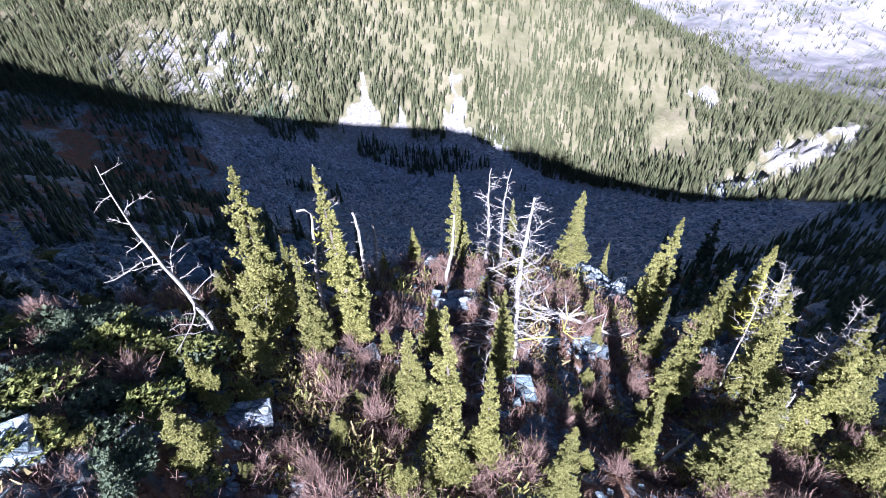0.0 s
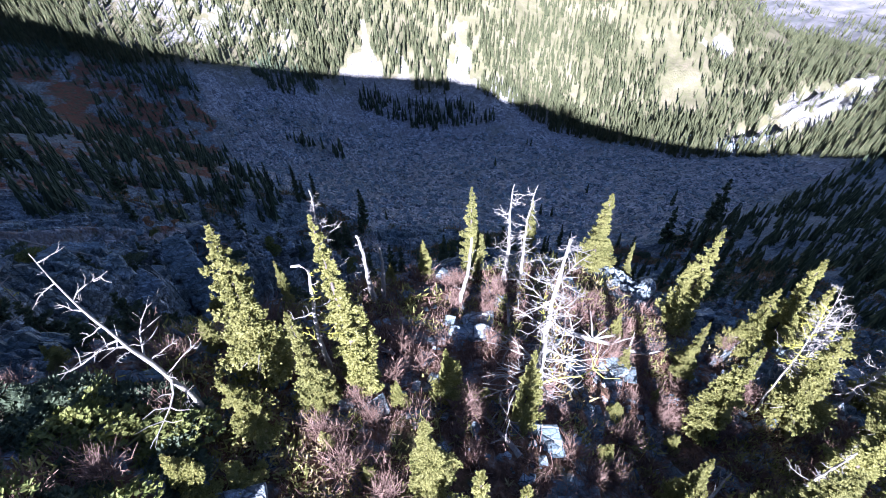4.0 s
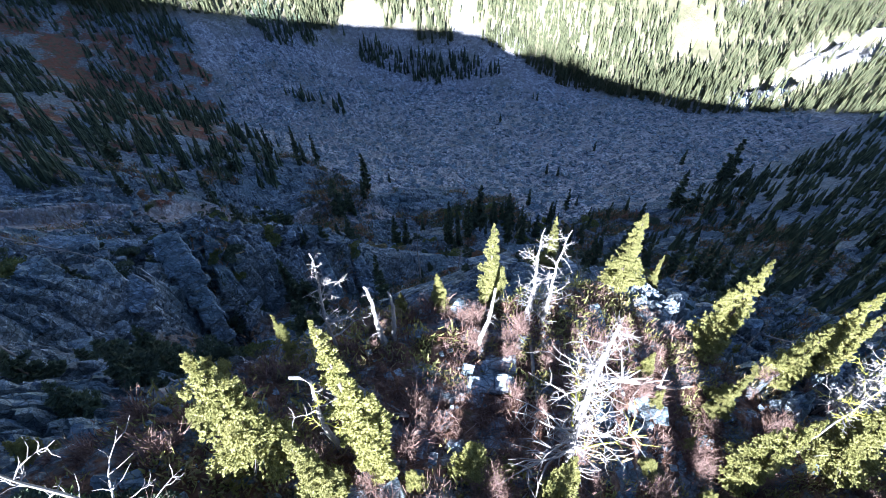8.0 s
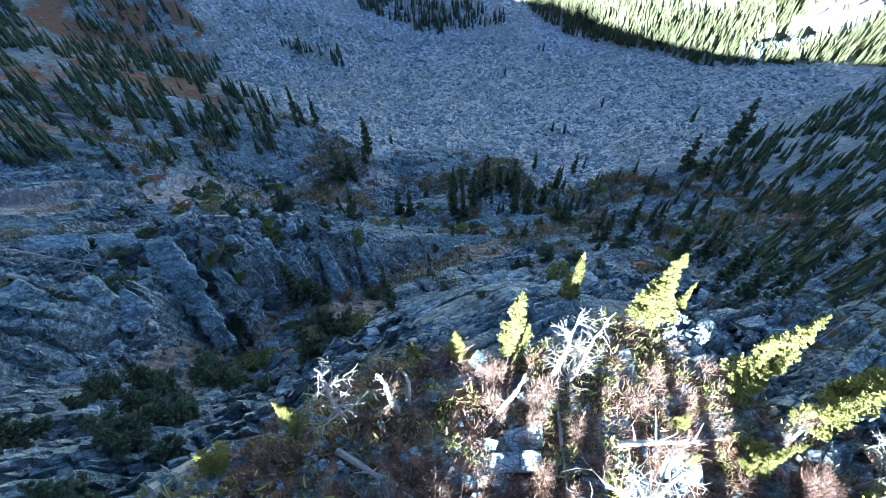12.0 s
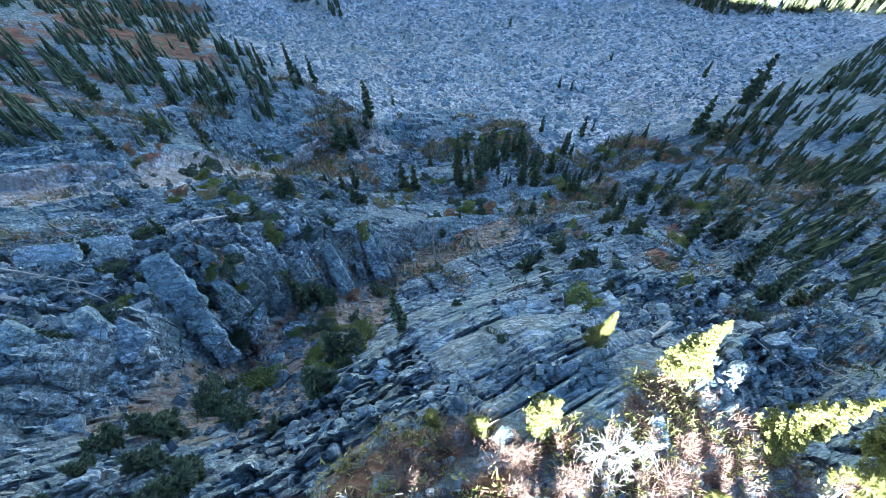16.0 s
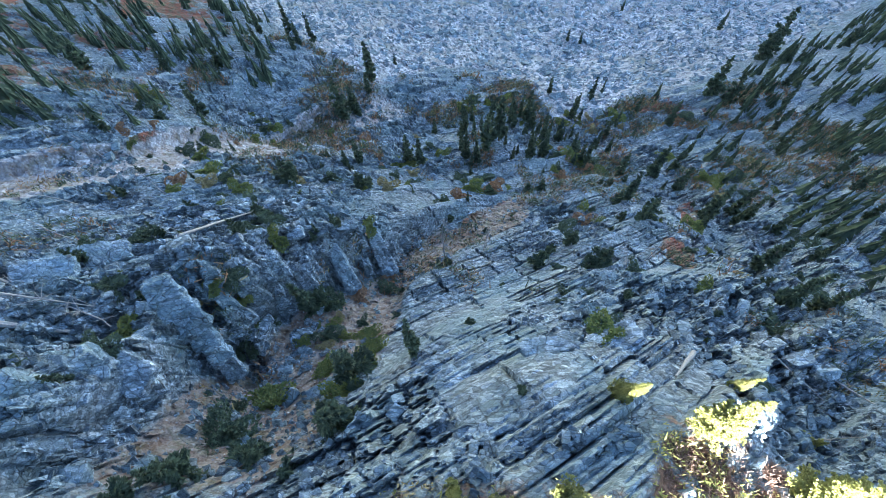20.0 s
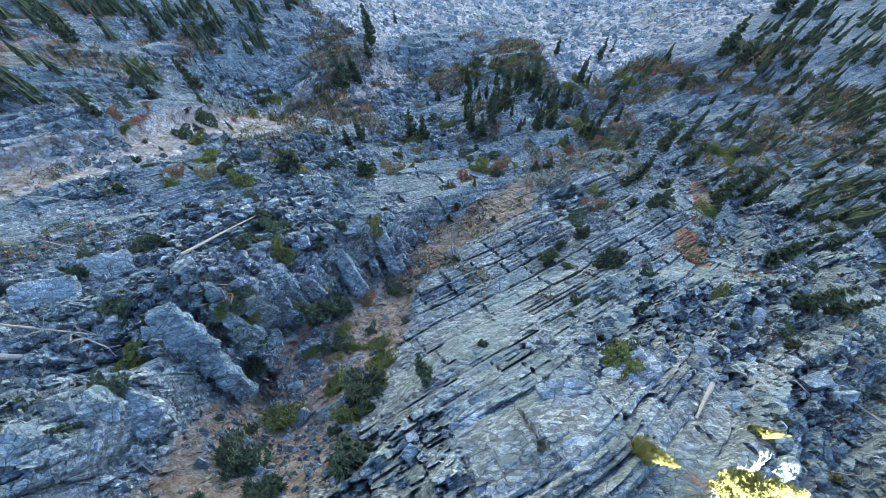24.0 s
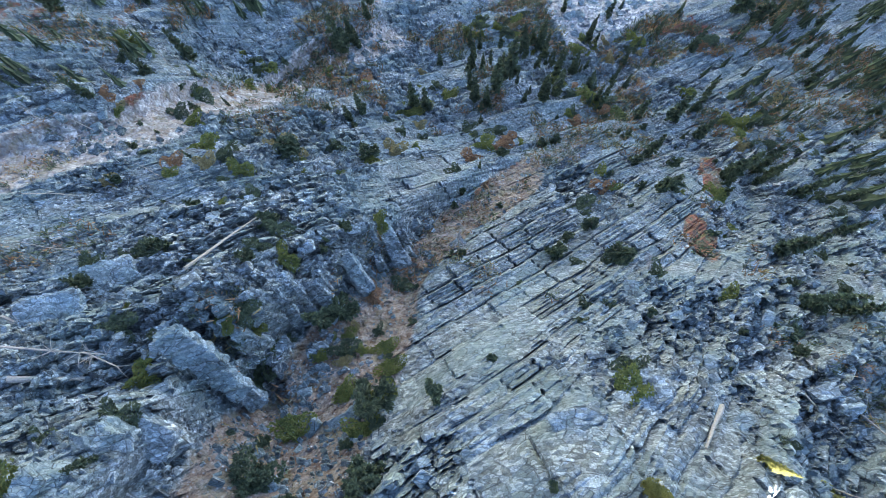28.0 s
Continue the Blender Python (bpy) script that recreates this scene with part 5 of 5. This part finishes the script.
keep = (waves(qx, qy, 90, 76) + 0.5 * waves(qx, qy, 30, 77) > nr.uniform(-0.6, 1.0, 9000)) & (qx > 0.3 * qy)
scattered("distant_woods", FAR, np.c_[qx, qy, nr.uniform(7, 13, 9000), nr.uniform(0.9, 1.4, 9000)][keep], SPRAY_FAR, "sparse distant woods on the grey mountain", "woods", seed=11)


# ---- loose rock ----
def stone(seed, flat=0.6, jitter=0.26):
    """A broken block: the hull of a box with its corners knocked off, one wide."""
    rng = random.Random(seed)
    bm = bmesh.new()
    for sx in (-1, 1):
        for sy in (-1, 1):
            for sz in (-1, 1):
                c = [0.5 * (1 - jitter * rng.random()) for _ in range(3)]
                for axis in rng.sample((0, 1, 2), 2):
                    q = list(c)
                    q[axis] -= rng.uniform(0.04, 0.22)
                    bm.verts.new((q[0] * sx, q[1] * sy, q[2] * sz * flat))
    bmesh.ops.convex_hull(bm, input=bm.verts)
    loose = [v for v in bm.verts if not v.link_faces]
    bmesh.ops.delete(bm, geom=loose, context="VERTS")
    bmesh.ops.triangulate(bm, faces=bm.faces)
    bm.verts.index_update()
    v = np.array([x.co[:] for x in bm.verts])
    f = np.array([[c.index for c in t.verts] for t in bm.faces])
    bm.free()
    return v, f


STONES = [stone(s, fl) for s, fl in ((1, 0.5), (2, 0.7), (3, 0.35), (4, 0.6), (5, 0.45), (6, 0.8), (7, 0.3), (8, 0.55))]
BLOCKS = [mesh_of("rock", v, f, ROCK) for v, f in STONES]



def cobble(seed):
    """A weathered, rounded boulder."""
    bm = bmesh.new()
    bmesh.ops.create_icosphere(bm, subdivisions=3, radius=0.5)
    for v in bm.verts:
        n = noise.noise(v.co * 2.2 + Vector((seed, 0, 0))) * 0.16 + noise.noise(v.co * 6 + Vector((0, seed, 0))) * 0.05
        v.co *= 1 + n
    me = bpy.data.meshes.new("boulder")
    bm.to_mesh(me)
    bm.free()
    me.materials.append(ROCK)
    me.polygons.foreach_set("use_smooth", np.ones(len(me.polygons), bool))
    return me


def slab(seed):
    """A long weathered slab with worn edges and notches, one long, one wide, 0.35 thick."""
    bm = bmesh.new()
    bmesh.ops.create_cube(bm, size=1.0)
    bmesh.ops.subdivide_edges(bm, edges=bm.edges[:], cuts=13, use_grid_fill=True)
    for v in bm.verts:
        p = v.co.copy()
        edge = sum(max(0.0, abs(q) - 0.38) for q in p)
        p *= 1 - 0.55 * max(0.0, edge - 0.12)
        step = math.floor(p.x * 4 + 0.4 * noise.noise(Vector((seed, p.y * 3, 0))) + 2)
        n = noise.noise(p * 3 + Vector((seed, 0, 0))) * 0.24 + noise.noise(p * 9 + Vector((0, seed, 0))) * 0.12 - 0.06 * (noise.noise(Vector((p.x * 11, seed, p.y * 4))) > 0.35)
        lift = 0.16 * noise.noise(Vector((step * 1.7, seed, 0)))
        v.co = Vector((p.x * (1 + 0.5 * n), p.y * (1 + n) * (1 - 0.25 * p.x), (p.z * (1 + n) + lift) * 0.35))
    me = bpy.data.meshes.new("rock")
    bm.to_mesh(me)
    bm.free()
    me.materials.append(ROCK)
    return me


BLOCKS += [cobble(3), cobble(8), slab(2), slab(5), slab(9)]


def rock(k, x, y, size, stretch=(1, 1, 1), turn=0.0, dip=(0.0, 0.0), sink=0.3, parent=None, name="rock"):
    ob = new(name, BLOCKS[k])
    z = on_ground(x, y) + size * stretch[2] * (0.5 - sink) * 0.5
    ob.matrix_basis = pose(x, y, z, dip[0], dip[1], turn) @ Matrix.Diagonal((size * stretch[0], size * stretch[1], size * stretch[2], 1))
    ob.parent = parent
    return ob


# boulders that stand out by themselves
for k, x, y, size, st, turn, words in [
        (1, -7.6, 10.3, 1.5, (1.2, 0.8, 0.7), 20, "pale flat-topped boulder among ridge bushes"), (3, 10.1, 13.3, 1.1, (0.8, 1.2, 0.8), 60, "pale angular boulder in bare bushes"),
        (0, 0.5, 21.1, 1.5, (1.2, 0.8, 0.7), 10, "big grey boulder on the ridge top"), (2, 0.0, 20.1, 1.9, (1.3, 0.5, 0.8), 5, "long pale slab lying on the ridge"),
        (1, -12.2, 6.8, 1.7, (1.2, 0.9, 0.8), 40, "pale weathered boulder on the ridge flank"), (8, -24.3, 21.8, 1.2, (1, 1, 1), 0, "pale boulder on shaded rock"),
        (8, 13.9, 30.9, 1.4, (0.9, 0.9, 1.2), 15, "white rounded boulder at the ridge edge"), (9, 13.5, 29.7, 1.4, (1, 0.9, 1.2), 70, "white boulder beside a larger one")]:
    tagged(rock(k, x, y, size, st, turn, (8, 5), 0.15, name="boulder"), words, "boulder")
for k, x, y, size, st, turn, words in [
        (3, -3.9, 14.8, 0.9, (1, 1, 0.8), 30, "grey stone among bare bushes"), (4, 9.2, 20.4, 1.0, (1.1, 0.9, 0.9), 80, "pale stone on the ridge"), (6, 8.3, 20.7, 1.3, (1.3, 0.8, 1), 120, "pale stone on the ridge"),
        (1, 3.3, 14.2, 1.2, (0.8, 1.3, 0.8), 10, "grey stone under the dead tree"), (5, -1.4, 25.0, 0.9, (1, 1, 0.9), 50, "pale stone at the ridge lip"), (2, 6.3, 25.4, 1.3, (1.4, 0.7, 1), 100, "grey stone at the ridge lip"),
        (3, -3.2, 25.0, 0.8, (1, 1, 1), 0, "pale stone at the ridge lip")]:
    tagged(rock(k, x, y, size, st, turn, (10, -6), 0.2, name="boulder"), words, "boulder")

# fins and big blocks of the crags, lying with the strata


def fin(k, foot, length, width, thick, way=(-0.395, 0.52, 0.76)):
    """A long slab that leans out of the crag, from its foot up along a way."""
    x = Vector(way).normalized()
    y = Vector((0, 0, 1)).cross(x).normalized()
    z = x.cross(y)
    m = Matrix.Translation(Vector(foot) + x * length / 2) @ Matrix((x, y, z)).transposed().to_4x4() @ Matrix.Diagonal((length, width, thick / 0.35, 1))
    ob = new("rock", BLOCKS[k])
    ob.matrix_basis, ob.parent = m, ground
    return ob


# the great leaning slab, cracked across into blocks
rng = random.Random(12)
foot, way = Vector((-23.1, 33.5, 123.9)), Vector((-0.395, 0.52, 0.76)).normalized()
for n, (along, length, width, thick) in enumerate(((0.0, 2.6, 1.5, 1.4), (2.3, 2.2, 1.7, 1.5), (4.2, 1.9, 1.9, 1.4), (5.8, 2.4, 2.1, 1.4), (7.8, 2.0, 2.4, 1.2), (9.3, 2.2, 2.2, 1.0))):
    at = foot + way * along + Vector((rng.gauss(0, 0.1), rng.gauss(0, 0.1), rng.gauss(0, 0.12)))
    fin(10 + n % 3, at, length, width, thick, (way.x + rng.gauss(0, 0.04), way.y + rng.gauss(0, 0.04), way.z))
# dark upright blocks under it
for x, y, size in ((-26.6, 31.4, 3.0), (-28.2, 32.6, 2.6), (-27.4, 29.4, 2.6), (-29.8, 30.6, 2.8)):
    fin(10 + int(-x) % 3, (x, y, on_ground(x, y) - 1.5), size, size * 0.75, size * 0.6, (rng.gauss(-0.25, 0.08), rng.gauss(0.15, 0.08), 0.9))
fin(12, (-18.2, 41.2, 116.4), 6.0, 1.5, 1.3, (-0.35, 0.5, 0.8))
fin(11, (-16.0, 43.8, 113.6), 6.0, 1.6, 1.4, (-0.3, 0.55, 0.8))
fin(10, (-12.6, 47.0, 109.0), 5.5, 1.6, 1.3, (-0.35, 0.65, 0.7))
# pillars of the cliff that walls the gully
rng = random.Random(17)
for n in range(30):
    s = n / 29
    x, y = -22.6 + 11.4 * s + rng.gauss(0, 0.35), 38.6 + 10.4 * s + rng.gauss(0, 0.35)
    x, y = x - 0.6 * (n % 3), y + 0.8 * (n % 3)
    fin(10 + n % 3, (x, y, on_ground(x, y) - 1.6), rng.uniform(3.2, 5.2), rng.uniform(0.9, 1.7), rng.uniform(0.9, 1.5), (rng.gauss(-0.2, 0.06), rng.gauss(0.3, 0.08), 0.9))
# fallen blocks of the crags
rng = random.Random(31)
for k, x, y, size, st, turn, dip in [
        (11, -37.7, 44.4, 3.6, (1.1, 0.9, 1.0), 30, (14, 20)), (12, -39.0, 40.7, 4.0, (1.2, 0.9, 0.8), 25, (16, 16)), (10, -26.8, 32.4, 3.0, (1.0, 0.8, 1.3), -20, (10, 10)),
        (11, 1.2, 34.0, 2.2, (1.5, 0.7, 1.2), 20, (-20, 8)), (12, 6.4, 35.0, 2.6, (1.5, 0.8, 1.2), 27, (-24, 6))]:
    rock(k, x, y, size, st, turn, dip, 0.45, ground)
made = 0
while made < 270:
    x, y = rng.uniform(-44, 34), rng.uniform(24, 62)
    if land(np.array([x]), np.array([y]))[1][0] > 0.2 or math.hypot(x - 13, y - 29) < 4 or (y < 32 and x > 0):
        continue
    if shatter(np.array([x]), np.array([y]))[0] < 0.15:
        continue
    size = rng.uniform(0.5, 1.0) ** 2 * 1.5
    rock(made % 8, x, y, size, (rng.uniform(1.0, 1.7), rng.uniform(0.6, 1.0), rng.uniform(0.8, 1.3)), 27 + rng.gauss(0, 25), (rng.gauss(-8, 12), rng.gauss(4, 12)), 0.3, ground)
    made += 1


def rubble(name, spots, label, seed):
    """Loose stones joined in one mesh. Spots: x, y, size."""
    rng = np.random.default_rng(seed)
    verts, faces, at = [], [], 0
    z = ground_at(spots[:, 0], spots[:, 1])
    which = rng.integers(0, 8, len(spots))
    for k, (v, f) in enumerate(STONES):
        s, sz = spots[which == k], z[which == k]
        n = len(s)
        q = rng.normal(size=(n, 3)) * np.array([0.3, 0.3, 0])
        a = rng.uniform(0, 6.28, n)
        p = v[None] * (s[:, 2][:, None, None] * rng.uniform(0.65, 1.35, (n, 1, 3)))
        x = p[..., 0] * np.cos(a)[:, None] - p[..., 1] * np.sin(a)[:, None]
        y = p[..., 0] * np.sin(a)[:, None] + p[..., 1] * np.cos(a)[:, None]
        h = p[..., 2] + q[:, :1] * x + q[:, 1:2] * y
        verts.append(np.stack([x + s[:, :1], y + s[:, 1:2], h + (sz + 0.08 * s[:, 2])[:, None]], -1).reshape(-1, 3))
        faces.append((f[None] + (np.arange(n) * len(v))[:, None, None]).reshape(-1, 3) + at)
        at += n * len(v)
    ob = new(name, mesh_of(name, np.concatenate(verts), np.concatenate(faces), ROCK))
    return tagged(ob, label, "rubble", kind="stuff")


def strewn(n, x0, x1, y0, y1, lo, hi, k, thin=0.0, power=2.5):
    x, y = nr.uniform(x0, x1, n), nr.uniform(y0, y1, n)
    keep = (waves(x, y, 5, k) + 0.7 * waves(x, y, 1.8, k + 1) > thin) & ((y < 29) | (shatter(x, y) > 0.15 - 0.3 * (nr.random(n) > 0.85)))
    s = lo + (hi - lo) * nr.random(n) ** power
    keep &= (y < 26) | (land(x, y)[1] < 0.4) | (k == 85)
    return np.c_[x, y, s][keep]


rubble("rubble", np.concatenate([strewn(42000, -48, 40, 26, 64, 0.1, 0.75, 81, -0.1, 3.5), strewn(9000, -60, 75, 60, 110, 0.25, 1.4, 83)]), "grey angular rubble on the shaded crags", 3)
spots = strewn(3800, -18, 30, 5, 29, 0.1, 0.6, 85, 0.0, 3.0)
rubble("ridge_stones", spots, "grey and pale stones among the ridge heath", 4)
gx = nr.uniform(-26, 16, 6000)
gy = nr.uniform(14, 76, 6000)
gd, ga = beside(gx, gy, GULLY)
keep = (np.abs(gd + 0.5) < 4.2) & (waves(gx, gy, 3, 111) > nr.uniform(-0.9, 0.5, 6000))
rubble("gully_stones", np.c_[gx, gy, 0.12 + 0.5 * nr.random(6000) ** 3][keep], "pale stones in the earthy gully bed", 6)
sx, sy = nr.uniform(-120, 190, 15000), nr.uniform(112, 275, 15000)
sf = land(sx, sy)[2] > 0.5
rubble("scree_blocks", np.c_[sx, sy, 0.5 + 1.7 * nr.random(15000) ** 3][sf], "loose grey blocks of the valley scree", 5)
